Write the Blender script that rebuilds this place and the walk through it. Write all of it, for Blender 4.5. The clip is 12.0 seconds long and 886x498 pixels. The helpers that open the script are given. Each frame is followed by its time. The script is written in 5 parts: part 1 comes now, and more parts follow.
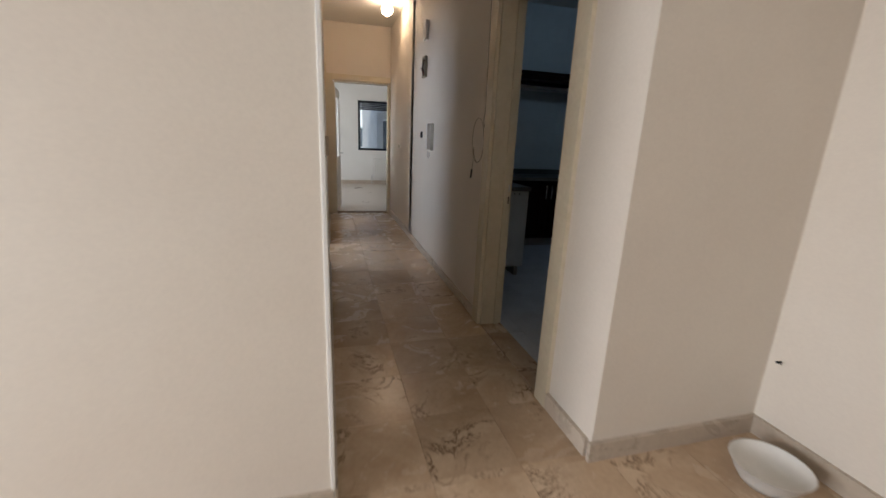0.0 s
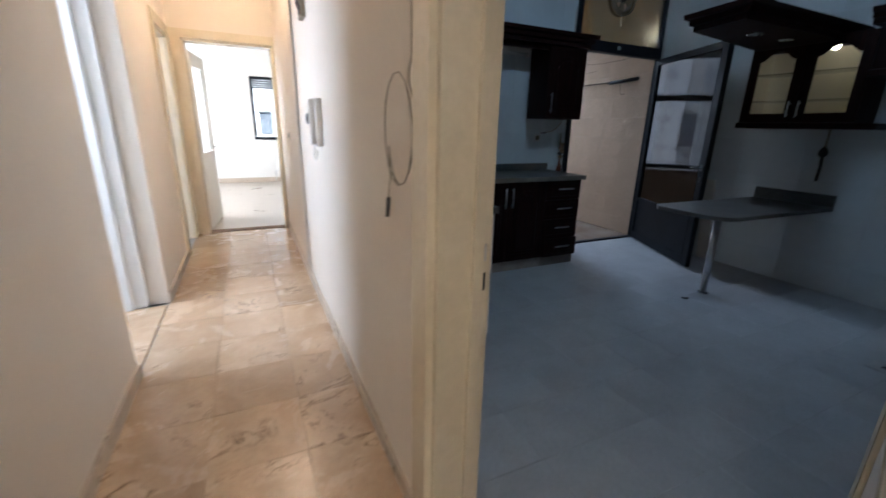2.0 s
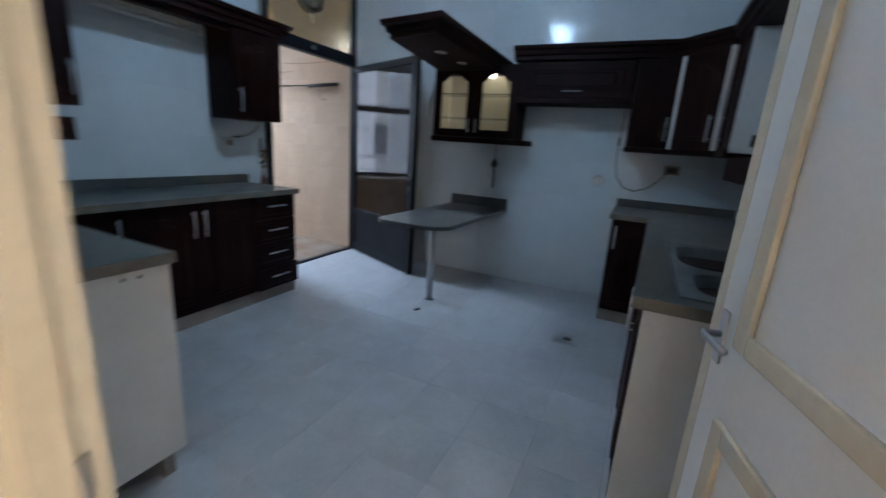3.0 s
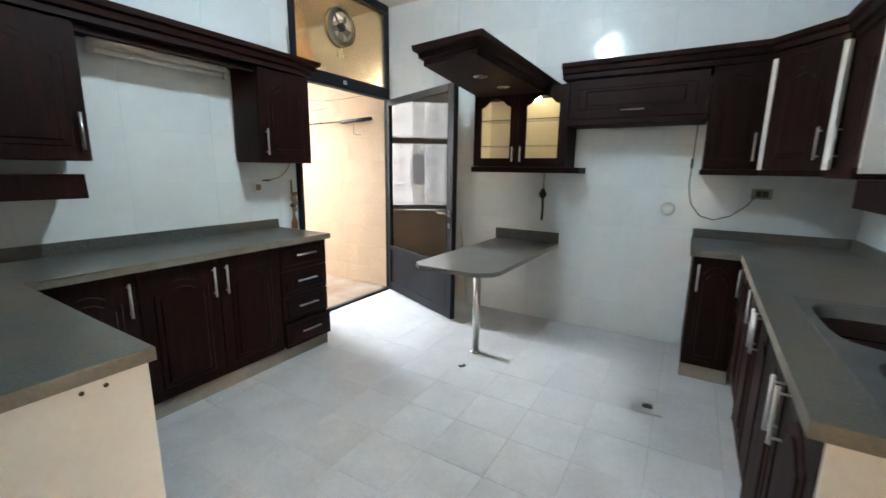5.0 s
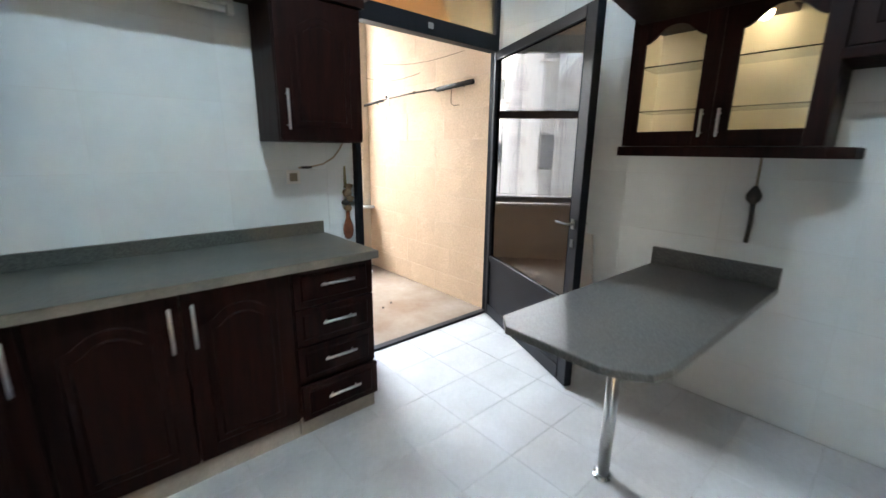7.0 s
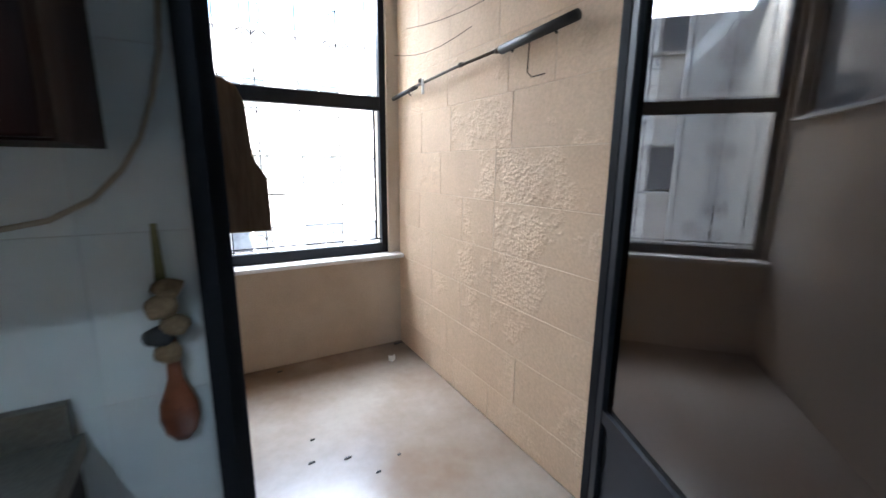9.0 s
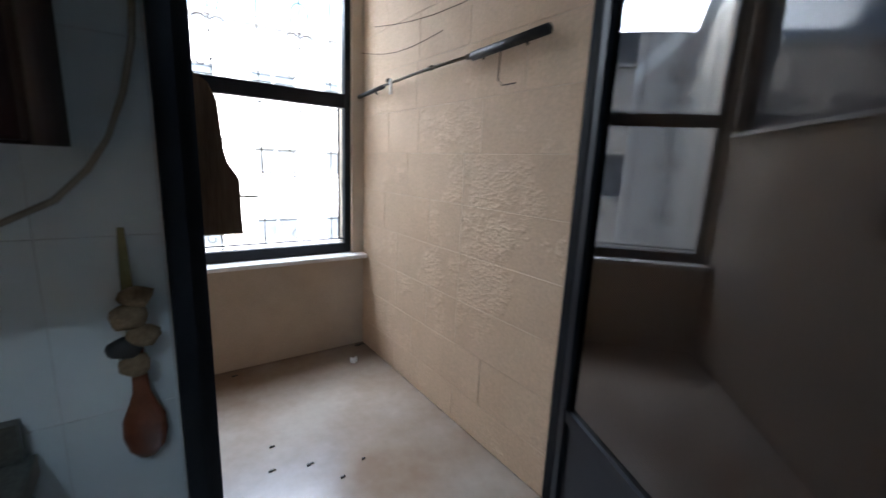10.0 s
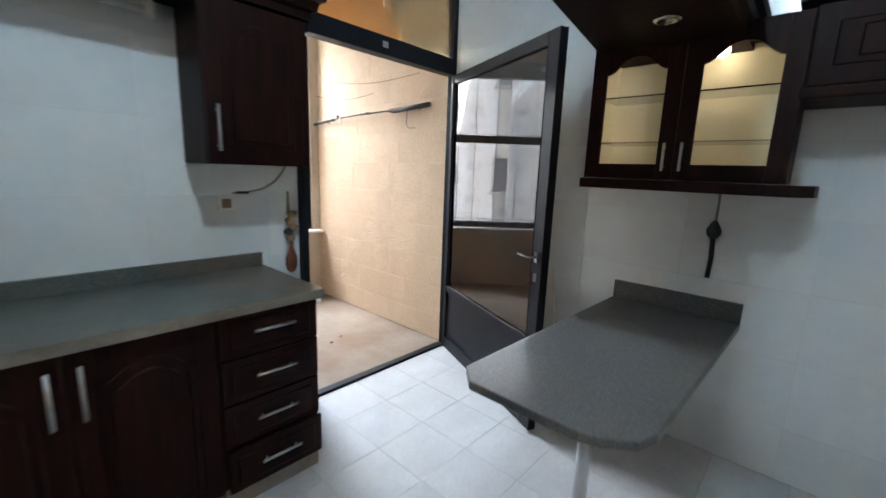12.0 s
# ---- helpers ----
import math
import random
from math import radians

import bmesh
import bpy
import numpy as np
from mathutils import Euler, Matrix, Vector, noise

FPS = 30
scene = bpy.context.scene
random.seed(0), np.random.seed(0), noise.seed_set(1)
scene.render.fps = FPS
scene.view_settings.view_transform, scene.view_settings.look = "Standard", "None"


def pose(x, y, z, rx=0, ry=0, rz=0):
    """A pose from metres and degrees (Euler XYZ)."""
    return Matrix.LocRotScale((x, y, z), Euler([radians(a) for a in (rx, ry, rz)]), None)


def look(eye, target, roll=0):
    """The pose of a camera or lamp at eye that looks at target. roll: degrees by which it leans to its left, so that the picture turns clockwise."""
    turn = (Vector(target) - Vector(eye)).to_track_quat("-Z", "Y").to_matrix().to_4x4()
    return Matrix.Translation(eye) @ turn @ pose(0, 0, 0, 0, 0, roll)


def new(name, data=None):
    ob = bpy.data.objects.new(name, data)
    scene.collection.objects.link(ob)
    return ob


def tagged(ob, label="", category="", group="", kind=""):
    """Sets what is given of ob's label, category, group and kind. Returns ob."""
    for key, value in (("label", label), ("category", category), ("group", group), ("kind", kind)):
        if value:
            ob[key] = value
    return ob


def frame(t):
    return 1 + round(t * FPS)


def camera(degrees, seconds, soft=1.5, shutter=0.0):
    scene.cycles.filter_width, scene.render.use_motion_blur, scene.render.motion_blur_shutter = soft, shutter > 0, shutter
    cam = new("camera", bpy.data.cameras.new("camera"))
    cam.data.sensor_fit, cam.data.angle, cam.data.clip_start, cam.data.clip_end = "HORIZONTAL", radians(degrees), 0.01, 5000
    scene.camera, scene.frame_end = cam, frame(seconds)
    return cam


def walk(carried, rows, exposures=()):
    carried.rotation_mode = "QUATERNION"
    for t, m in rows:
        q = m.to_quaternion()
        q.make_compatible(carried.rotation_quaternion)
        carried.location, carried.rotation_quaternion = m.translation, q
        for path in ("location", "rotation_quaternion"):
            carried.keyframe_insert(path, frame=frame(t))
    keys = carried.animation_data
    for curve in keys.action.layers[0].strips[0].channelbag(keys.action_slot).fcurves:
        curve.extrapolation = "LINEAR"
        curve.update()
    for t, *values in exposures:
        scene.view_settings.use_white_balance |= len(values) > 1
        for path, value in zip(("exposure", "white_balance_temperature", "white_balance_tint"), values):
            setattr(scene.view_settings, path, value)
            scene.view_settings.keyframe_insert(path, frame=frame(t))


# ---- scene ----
# ---- brightness ----
LIV_W, FAR_W, SIDE_W, BALC_W, CAB_W = 125.0, 58.0, 31.0, 54.0, 0.09
EXPOSURES = [(0.0, 0.2, 5500, 10), (0.5, 0.5, 5400, 10), (1.0, 1.15, 5400, 10), (1.5, 1.65, 5600, 10), (2.0, 1.9, 5250, 10), (2.6, 2.3, 5100, 10), (3.2, 3.5, 5450, 10), (4.9, 4.6, 6800, 10), (6.6, 4.5, 6650, 10), (8.4, 3.75, 6150, 10), (9.0, 3.4, 5900, 10), (9.5, 2.95, 5850, 10), (10.0, 2.7, 5850, 10), (10.5, 3.1, 5900, 10), (11.0, 3.55, 5950, 10), (11.5, 3.8, 6250, 10), (12.0, 4.0, 6350, 10)]
# ---- camera ----
U = 0.945  # metres to one unit of the plan
cam = camera(94.7, 12.0, 1.5, 0.5)
PATH = [
    (0, (0.656, 0.245, 1.23), (1.186, 2.105, 0.718), 2.5),
    (0.5, (0.77, 0.704, 1.207), (1.316, 2.562, 0.703), 2.6),
    (1, (0.93, 1.16, 1.19), (1.393, 3.028, 0.644), 1.8),
    (1.5, (1.071, 1.521, 1.248), (1.715, 3.301, 0.604), -0.0),
    (2, (1.257, 1.837, 1.256), (2.079, 3.567, 0.681), 1.3),
    (2.5, (1.435, 2.056, 1.269), (2.687, 3.52, 0.729), 4.6),
    (3, (1.639, 2.291, 1.254), (3.396, 3.111, 0.765), 3.9),
    (3.2, (1.717, 2.337, 1.264), (3.524, 3.047, 0.783), 3.3),
    (5, (1.977, 2.504, 1.315), (3.662, 3.512, 0.933), 0.8),
    (5.5, (2.064, 2.598, 1.305), (3.612, 3.792, 0.887), -0.1),
    (6, (2.221, 2.772, 1.313), (3.578, 4.158, 0.826), -0.7),
    (6.5, (2.655, 2.89, 1.32), (3.958, 4.328, 0.836), 1.3),
    (6.7, (2.82, 2.963, 1.313), (4.126, 4.4, 0.832), 1.0),
    (8.3, (3.929, 3.918, 1.347), (5.012, 5.55, 0.942), 0.1),
    (8.5, (4.019, 4.065, 1.352), (5.103, 5.692, 0.928), -0.0),
    (9, (4.301, 4.395, 1.324), (5.271, 6.098, 0.926), 0.5),
    (9.5, (4.403, 4.552, 1.325), (5.317, 6.28, 0.903), 1.9),
    (10, (4.253, 4.421, 1.344), (5.402, 6.009, 0.944), 2.6),
    (10.5, (3.989, 4.146, 1.364), (5.351, 5.542, 0.922), -0.3),
    (11, (3.776, 3.809, 1.356), (5.239, 5.101, 0.918), 1.5),
    (11.5, (3.496, 3.521, 1.358), (4.997, 4.781, 0.957), 2.4),
    (12, (3.183, 3.247, 1.349), (4.638, 4.568, 0.976), 2.1),
]
walk(cam, [(t, look(eye, target, roll)) for t, eye, target, roll in PATH], EXPOSURES)

# ---- world, sun, large lights ----
world = bpy.data.worlds.new("sky")
scene.world = world
world.use_nodes = True
_n = world.node_tree.nodes
_sky = _n.new("ShaderNodeTexSky")
_sky.sky_type, _sky.sun_disc = "NISHITA", False
_sky.sun_elevation, _sky.sun_rotation = radians(48), radians(170)
world.node_tree.links.new(_sky.outputs[0], _n["Background"].inputs[0])
_n["Background"].inputs[1].default_value = 0.15

sun = new("sun", bpy.data.lights.new("sun", "SUN"))
sun.data.energy, sun.data.angle, sun.data.color = 5.0, radians(0.5), (1, 0.95, 0.88)
sun.matrix_basis = look((0, 0, 0), (math.sin(radians(10)) * math.cos(radians(48)), math.cos(radians(10)) * math.cos(radians(48)), -math.sin(radians(48))))


def area_lamp(name, eye, target, sx, sy, watts, colour):
    ob = new(name, bpy.data.lights.new(name, "AREA"))
    ob.data.shape, ob.data.size, ob.data.size_y = "RECTANGLE", sx * U, sy * U
    ob.data.energy, ob.data.color = watts, colour
    ob.matrix_basis = look(Vector(eye) * U, Vector(target) * U)
    return ob


# added lamps standing in for daylight: at windows the walk never sees, in the light shaft
area_lamp("daylight_fill", (-3.45, 0.1, 1.25), (0, 0.25, 0.15), 2.2, 1.6, LIV_W, (1.0, 0.90, 0.79))
area_lamp("daylight_fill", (-1.45, 10.0, 1.7), (1.0, 9.9, 1.2), 2.2, 1.6, FAR_W, (1.0, 0.91, 0.80))
# added inside the side room's blank wall, with no window behind it
area_lamp("daylight_fill", (-1.15, 4.9, 1.7), (1.0, 4.9, 1.2), 1.2, 1.3, SIDE_W, (0.92, 0.95, 1.0))
# hung outside above the balcony window, added in place of sky light
area_lamp("daylight_fill", (5.15, 8.6, 3.6), (5.1, 5.2, 0.3), 1.6, 1.8, BALC_W, (0.86, 0.93, 1.0))

# ---- materials ----
MATS = {}


def _mat(name):
    m = bpy.data.materials.new(name)
    m.use_nodes = True
    nt = m.node_tree
    return m, nt, nt.nodes["Principled BSDF"]


def _node(nt, kind, **vals):
    n = nt.nodes.new(kind)
    for k, v in vals.items():
        n.inputs[k.replace("_", " ")].default_value = v
    return n


def _coords(nt, scale=(1, 1, 1), per_piece=False):
    tc = nt.nodes.new("ShaderNodeTexCoord")
    mp = nt.nodes.new("ShaderNodeMapping")
    mp.inputs["Scale"].default_value = scale
    nt.links.new(tc.outputs["Object"], mp.inputs["Vector"])
    if per_piece:
        oi = nt.nodes.new("ShaderNodeObjectInfo")
        sc = nt.nodes.new("ShaderNodeVectorMath")
        sc.operation = "SCALE"
        sc.inputs[0].default_value = (37.0, 53.0, 71.0)
        nt.links.new(oi.outputs["Random"], sc.inputs["Scale"])
        nt.links.new(sc.outputs[0], mp.inputs["Location"])
    return mp


def _ramp(nt, src, stops):
    r = nt.nodes.new("ShaderNodeValToRGB")
    e = r.color_ramp.elements
    while len(e) < len(stops):
        e.new(0.5)
    for el, (p, c) in zip(e, stops):
        el.position, el.color = p, (*c, 1)
    nt.links.new(src, r.inputs[0])
    return r


def _mix(nt, fac, a, b, mode="MIX"):
    n = nt.nodes.new("ShaderNodeMix")
    n.data_type, n.blend_type = "RGBA", mode
    for sock, v in ((n.inputs[0], fac), (n.inputs[6], a), (n.inputs[7], b)):
        if hasattr(v, "links"):
            nt.links.new(v, sock)
        else:
            sock.default_value = v if isinstance(v, (int, float)) else (*v, 1)
    return n.outputs[2]


def _bump(nt, b, src, strength, dist):
    bp = nt.nodes.new("ShaderNodeBump")
    bp.inputs["Strength"].default_value, bp.inputs["Distance"].default_value = strength, dist
    nt.links.new(src, bp.inputs["Height"])
    nt.links.new(bp.outputs[0], b.inputs["Normal"])
    return bp


def surface(name, c1, c2, rough=0.5, metal=0.0, big=1.5, small=60.0, bump=0.1, dist=0.002, grain=0.12, coat=0.0, spec=0.5, stretch=(1, 1, 1), per_piece=False, rough2=None):
    """Two-scale surface: broad cloudy change between two colours, fine grain, relief and uneven gloss."""
    m, nt, b = _mat(name)
    mp = _coords(nt, stretch, per_piece)
    n1 = _node(nt, "ShaderNodeTexNoise", Scale=big, Detail=6.0, Roughness=0.6)
    n2 = _node(nt, "ShaderNodeTexNoise", Scale=small, Detail=4.0, Roughness=0.6)
    for n in (n1, n2):
        nt.links.new(mp.outputs[0], n.inputs["Vector"])
    col = _ramp(nt, n1.outputs[0], [(0.35, c1), (0.65, c2)]).outputs[0]
    g = _ramp(nt, n2.outputs[0], [(0.3, (1 - grain,) * 3), (0.7, (1.0,) * 3)]).outputs[0]
    nt.links.new(_mix(nt, 1.0, col, g, "MULTIPLY"), b.inputs["Base Color"])
    rr = nt.nodes.new("ShaderNodeMapRange")
    rr.inputs["To Min"].default_value, rr.inputs["To Max"].default_value = rough, rough2 if rough2 is not None else min(1, rough * 1.3)
    nt.links.new(n1.outputs[0], rr.inputs["Value"])
    nt.links.new(rr.outputs[0], b.inputs["Roughness"])
    b.inputs["Metallic"].default_value = metal
    b.inputs["Specular IOR Level"].default_value = spec
    if coat:
        b.inputs["Coat Weight"].default_value, b.inputs["Coat Roughness"].default_value = coat, 0.12
    if bump:
        _bump(nt, b, n2.outputs[0], bump, dist)
    MATS[name] = m
    return m


def marble(name, light, dark, vein, rough):
    m, nt, b = _mat(name)
    mp = _coords(nt, (1, 1, 1), True)
    n1 = _node(nt, "ShaderNodeTexNoise", Scale=2.6, Detail=8.0, Roughness=0.6, Distortion=0.7)
    n2 = _node(nt, "ShaderNodeTexNoise", Scale=3.4, Detail=9.0, Roughness=0.68, Distortion=1.2)
    n3 = _node(nt, "ShaderNodeTexNoise", Scale=45.0, Detail=4.0)
    for n in (n1, n2, n3):
        nt.links.new(mp.outputs[0], n.inputs["Vector"])
    base = _ramp(nt, n1.outputs[0], [(0.32, dark), (0.5, [(a + c) / 2 for a, c in zip(light, dark)]), (0.66, light)]).outputs[0]
    v = _ramp(nt, n2.outputs[0], [(0.462, (0, 0, 0)), (0.496, (1, 1, 1)), (0.506, (0.25, 0.25, 0.25)), (0.54, (0, 0, 0))])
    patch = _ramp(nt, n1.outputs[0], [(0.53, (0, 0, 0)), (0.62, (1, 1, 1))])
    fac = _mix(nt, 1.0, v.outputs[0], patch.outputs[0], "MULTIPLY")
    c = _mix(nt, fac, base, vein)
    g = _ramp(nt, n3.outputs[0], [(0.3, (0.9,) * 3), (0.7, (1.0,) * 3)]).outputs[0]
    oi = nt.nodes.new("ShaderNodeObjectInfo")
    tone = _ramp(nt, oi.outputs["Random"], [(0.0, (0.80, 0.78, 0.75)), (1.0, (1.06, 1.05, 1.03))]).outputs[0]
    c = _mix(nt, 1.0, c, tone, "MULTIPLY")
    nt.links.new(_mix(nt, 1.0, c, g, "MULTIPLY"), b.inputs["Base Color"])
    rr = nt.nodes.new("ShaderNodeMapRange")
    rr.inputs["To Min"].default_value, rr.inputs["To Max"].default_value = rough, rough * 1.9
    nt.links.new(n2.outputs[0], rr.inputs["Value"])
    nt.links.new(rr.outputs[0], b.inputs["Roughness"])
    _bump(nt, b, n3.outputs[0], 0.03, 0.001)
    MATS[name] = m
    return m


def granite(name, a, b_, c, dust=0.75):
    m, nt, b = _mat(name)
    mp = _coords(nt)
    v = _node(nt, "ShaderNodeTexVoronoi", Scale=260.0)
    n = _node(nt, "ShaderNodeTexNoise", Scale=130.0, Detail=4.0, Roughness=0.7)
    n2 = _node(nt, "ShaderNodeTexNoise", Scale=5.0, Detail=5.0)
    for q in (v, n, n2):
        nt.links.new(mp.outputs[0], q.inputs["Vector"])
    col = _ramp(nt, n.outputs[0], [(0.40, a), (0.5, b_), (0.60, c)]).outputs[0]
    sp = _ramp(nt, v.outputs["Distance"], [(0.1, (0.8,) * 3), (0.5, (1.0,) * 3)]).outputs[0]
    wear = _ramp(nt, n2.outputs[0], [(0.3, (0.85,) * 3), (0.7, (1.0,) * 3)]).outputs[0]
    n3 = _node(nt, "ShaderNodeTexNoise", Scale=1.9, Detail=6.0, Roughness=0.65)
    nt.links.new(mp.outputs[0], n3.inputs["Vector"])
    stain = _ramp(nt, n3.outputs[0], [(0.46, (0, 0, 0)), (0.64, (dust,) * 3)]).outputs[0]
    col = _mix(nt, stain, _mix(nt, 1.0, col, sp, "MULTIPLY"), (0.17, 0.125, 0.085))
    nt.links.new(_mix(nt, 1.0, col, wear, "MULTIPLY"), b.inputs["Base Color"])
    rr = nt.nodes.new("ShaderNodeMapRange")
    rr.inputs["To Min"].default_value, rr.inputs["To Max"].default_value = 0.26, 0.42
    nt.links.new(n2.outputs[0], rr.inputs["Value"])
    nt.links.new(rr.outputs[0], b.inputs["Roughness"])
    MATS[name] = m
    return m


def stone(name, c1, c2, relief, per_piece=True):
    m, nt, b = _mat(name)
    mp = _coords(nt, (1, 1, 1), per_piece)
    n1 = _node(nt, "ShaderNodeTexNoise", Scale=2.0, Detail=7.0, Roughness=0.65)
    n2 = _node(nt, "ShaderNodeTexNoise", Scale=70.0, Detail=5.0, Roughness=0.7)
    v = _node(nt, "ShaderNodeTexVoronoi", Scale=65.0)
    for q in (n1, n2, v):
        nt.links.new(mp.outputs[0], q.inputs["Vector"])
    col = _ramp(nt, n1.outputs[0], [(0.3, c1), (0.7, c2)]).outputs[0]
    g = _ramp(nt, n2.outputs[0], [(0.3, (0.8,) * 3), (0.7, (1.0,) * 3)]).outputs[0]
    nt.links.new(_mix(nt, 1.0, col, g, "MULTIPLY"), b.inputs["Base Color"])
    b.inputs["Roughness"].default_value = 0.85
    patch = _ramp(nt, n1.outputs[0], [(0.54, (0.06,) * 3), (0.63, (1, 1, 1))]).outputs[0]
    h = _mix(nt, 0.5, n2.outputs[0], v.outputs["Distance"])
    _bump(nt, b, _mix(nt, 1.0, h, patch, "MULTIPLY"), relief, 0.012)
    MATS[name] = m
    return m


def wood(name, a, b_, rough, coat):
    m, nt, b = _mat(name)
    mp = _coords(nt, (9, 9, 0.8), True)
    n = _node(nt, "ShaderNodeTexNoise", Scale=4.0, Detail=7.0, Roughness=0.6, Distortion=0.6)
    f = _node(nt, "ShaderNodeTexNoise", Scale=24.0, Detail=4.0)
    for q in (n, f):
        nt.links.new(mp.outputs[0], q.inputs["Vector"])
    col = _ramp(nt, n.outputs[0], [(0.3, a), (0.7, b_)]).outputs[0]
    g = _ramp(nt, f.outputs[0], [(0.3, (0.75,) * 3), (0.7, (1.0,) * 3)]).outputs[0]
    nt.links.new(_mix(nt, 1.0, col, g, "MULTIPLY"), b.inputs["Base Color"])
    rr = nt.nodes.new("ShaderNodeMapRange")
    rr.inputs["To Min"].default_value, rr.inputs["To Max"].default_value = rough * 0.8, rough * 1.4
    nt.links.new(n.outputs[0], rr.inputs["Value"])
    nt.links.new(rr.outputs[0], b.inputs["Roughness"])
    b.inputs["Coat Weight"].default_value, b.inputs["Coat Roughness"].default_value = coat, 0.2
    b.inputs["Specular IOR Level"].default_value = 0.11
    _bump(nt, b, f.outputs[0], 0.05, 0.001)
    MATS[name] = m
    return m


def glass(name, colour, rough=0.0):
    m, nt, b = _mat(name)
    b.inputs["Base Color"].default_value = (*colour, 1)
    b.inputs["Transmission Weight"].default_value, b.inputs["Roughness"].default_value, b.inputs["IOR"].default_value = 1.0, rough, 1.5
    MATS[name] = m
    return m


def glow(name, colour, strength):
    m, nt, b = _mat(name)
    b.inputs["Base Color"].default_value = (*colour, 1)
    b.inputs["Emission Color"].default_value, b.inputs["Emission Strength"].default_value = (*colour, 1), strength
    MATS[name] = m
    return m


PAINT = surface("cream_paint", (0.71, 0.64, 0.55), (0.76, 0.70, 0.61), 0.55, big=0.9, small=90, bump=0.06, grain=0.05)
PAINTW = surface("white_paint", (0.76, 0.75, 0.71), (0.82, 0.81, 0.78), 0.6, big=0.9, small=90, bump=0.05, grain=0.04)
CASING = surface("casing_paint", (0.66, 0.58, 0.42), (0.74, 0.67, 0.52), 0.22, big=2.5, small=40, bump=0.04, grain=0.06)
CEIL = surface("ceiling_paint", (0.76, 0.74, 0.68), (0.82, 0.80, 0.75), 0.8, big=0.6, small=70, bump=0.04, grain=0.04)
MARBLE = marble("beige_marble", (0.67, 0.52, 0.365), (0.44, 0.31, 0.195), (0.11, 0.055, 0.027), 0.18)
SKIRT = marble("skirting_marble", (0.60, 0.53, 0.44), (0.46, 0.39, 0.31), (0.15, 0.09, 0.05), 0.2)
PLINTH = surface("plinth_stone", (0.26, 0.225, 0.19), (0.36, 0.31, 0.265), 0.5, big=6, small=80, bump=0.05, grain=0.2)
SILLM = surface("sill_marble", (0.62, 0.61, 0.60), (0.78, 0.77, 0.76), 0.25, big=7, small=60, bump=0.03, grain=0.08)
KTILE = surface("grey_floor_tile", (0.52, 0.53, 0.54), (0.61, 0.62, 0.63), 0.34, big=3.5, small=55, bump=0.06, dist=0.001, grain=0.10, per_piece=True, rough2=0.55)
GROUT = surface("grey_grout", (0.33, 0.31, 0.28), (0.42, 0.40, 0.37), 0.9, big=5, small=120, bump=0.2, grain=0.3)
WTILE = surface("white_wall_tile", (0.635, 0.68, 0.685), (0.705, 0.75, 0.755), 0.11, big=1.2, small=14, bump=0.03, dist=0.001, grain=0.04, per_piece=True, rough2=0.18)
KGROUT = surface("pale_grout", (0.25, 0.245, 0.235), (0.42, 0.42, 0.41), 0.9, big=5, small=120, bump=0.2, grain=0.2)
WGROUT = surface("wall_grout", (0.57, 0.58, 0.57), (0.68, 0.70, 0.70), 0.9, big=5, small=120, bump=0.1, grain=0.15)
WOOD = wood("mahogany", (0.0065, 0.002, 0.0016), (0.024, 0.006, 0.004), 0.46, 0.0)
WOODB = wood("brown_board", (0.16, 0.10, 0.065), (0.25, 0.165, 0.105), 0.6, 0.0)
MELA = surface("white_melamine", (0.68, 0.65, 0.60), (0.75, 0.725, 0.68), 0.4, big=2, small=50, bump=0.02, grain=0.05)
MELAY = surface("cream_melamine", (0.70, 0.62, 0.44), (0.76, 0.68, 0.51), 0.4, big=2, small=50, bump=0.02, grain=0.04)
GEDGE = surface("sawn_granite_edge", (0.15, 0.135, 0.11), (0.24, 0.205, 0.16), 0.6, big=7, small=120, bump=0.1, grain=0.25)
GRANB = granite("grey_granite", (0.078, 0.082, 0.082), (0.104, 0.108, 0.107), (0.15, 0.155, 0.152), 0.25)
GRAN = granite("green_granite", (0.062, 0.069, 0.063), (0.086, 0.095, 0.087), (0.118, 0.127, 0.116))
STEEL = surface("brushed_steel", (0.52, 0.52, 0.52), (0.64, 0.64, 0.63), 0.25, 1.0, big=6, small=150, bump=0.03, grain=0.1)
SINKM = surface("dull_steel", (0.15, 0.155, 0.155), (0.22, 0.225, 0.22), 0.5, 0.7, big=6, small=150, bump=0.03, grain=0.15)
CHROME = surface("chrome", (0.66, 0.66, 0.66), (0.74, 0.74, 0.74), 0.10, 1.0, big=6, small=80, bump=0.0, grain=0.05)
ALU = surface("black_aluminium", (0.006, 0.007, 0.010), (0.014, 0.016, 0.022), 0.45, 0.0, big=4, small=90, bump=0.04, grain=0.2, spec=0.22)
STONE = stone("beige_limestone", (0.60, 0.435, 0.30), (0.72, 0.54, 0.38), 0.8)
JOINT = surface("stone_joint", (0.60, 0.46, 0.335), (0.70, 0.56, 0.42), 0.95, big=4, small=90, bump=0.3, grain=0.2)
PLASTER = surface("rough_plaster", (0.48, 0.39, 0.295), (0.62, 0.52, 0.41), 0.85, big=1.6, small=120, bump=0.25, grain=0.15)
BFLOOR = surface("stained_terrazzo", (0.22, 0.155, 0.11), (0.31, 0.265, 0.225), 0.19, big=1.5, small=22, bump=0.02, grain=0.08, rough2=0.28)
FARFLOOR = surface("pale_floor_tile", (0.43, 0.38, 0.32), (0.50, 0.45, 0.39), 0.2, big=2.0, small=70, bump=0.04, grain=0.15, rough2=0.4)
TINT = glass("bronze_glass", (0.31, 0.255, 0.225))
TINT.node_tree.nodes["Principled BSDF"].inputs["IOR"].default_value = 1.64
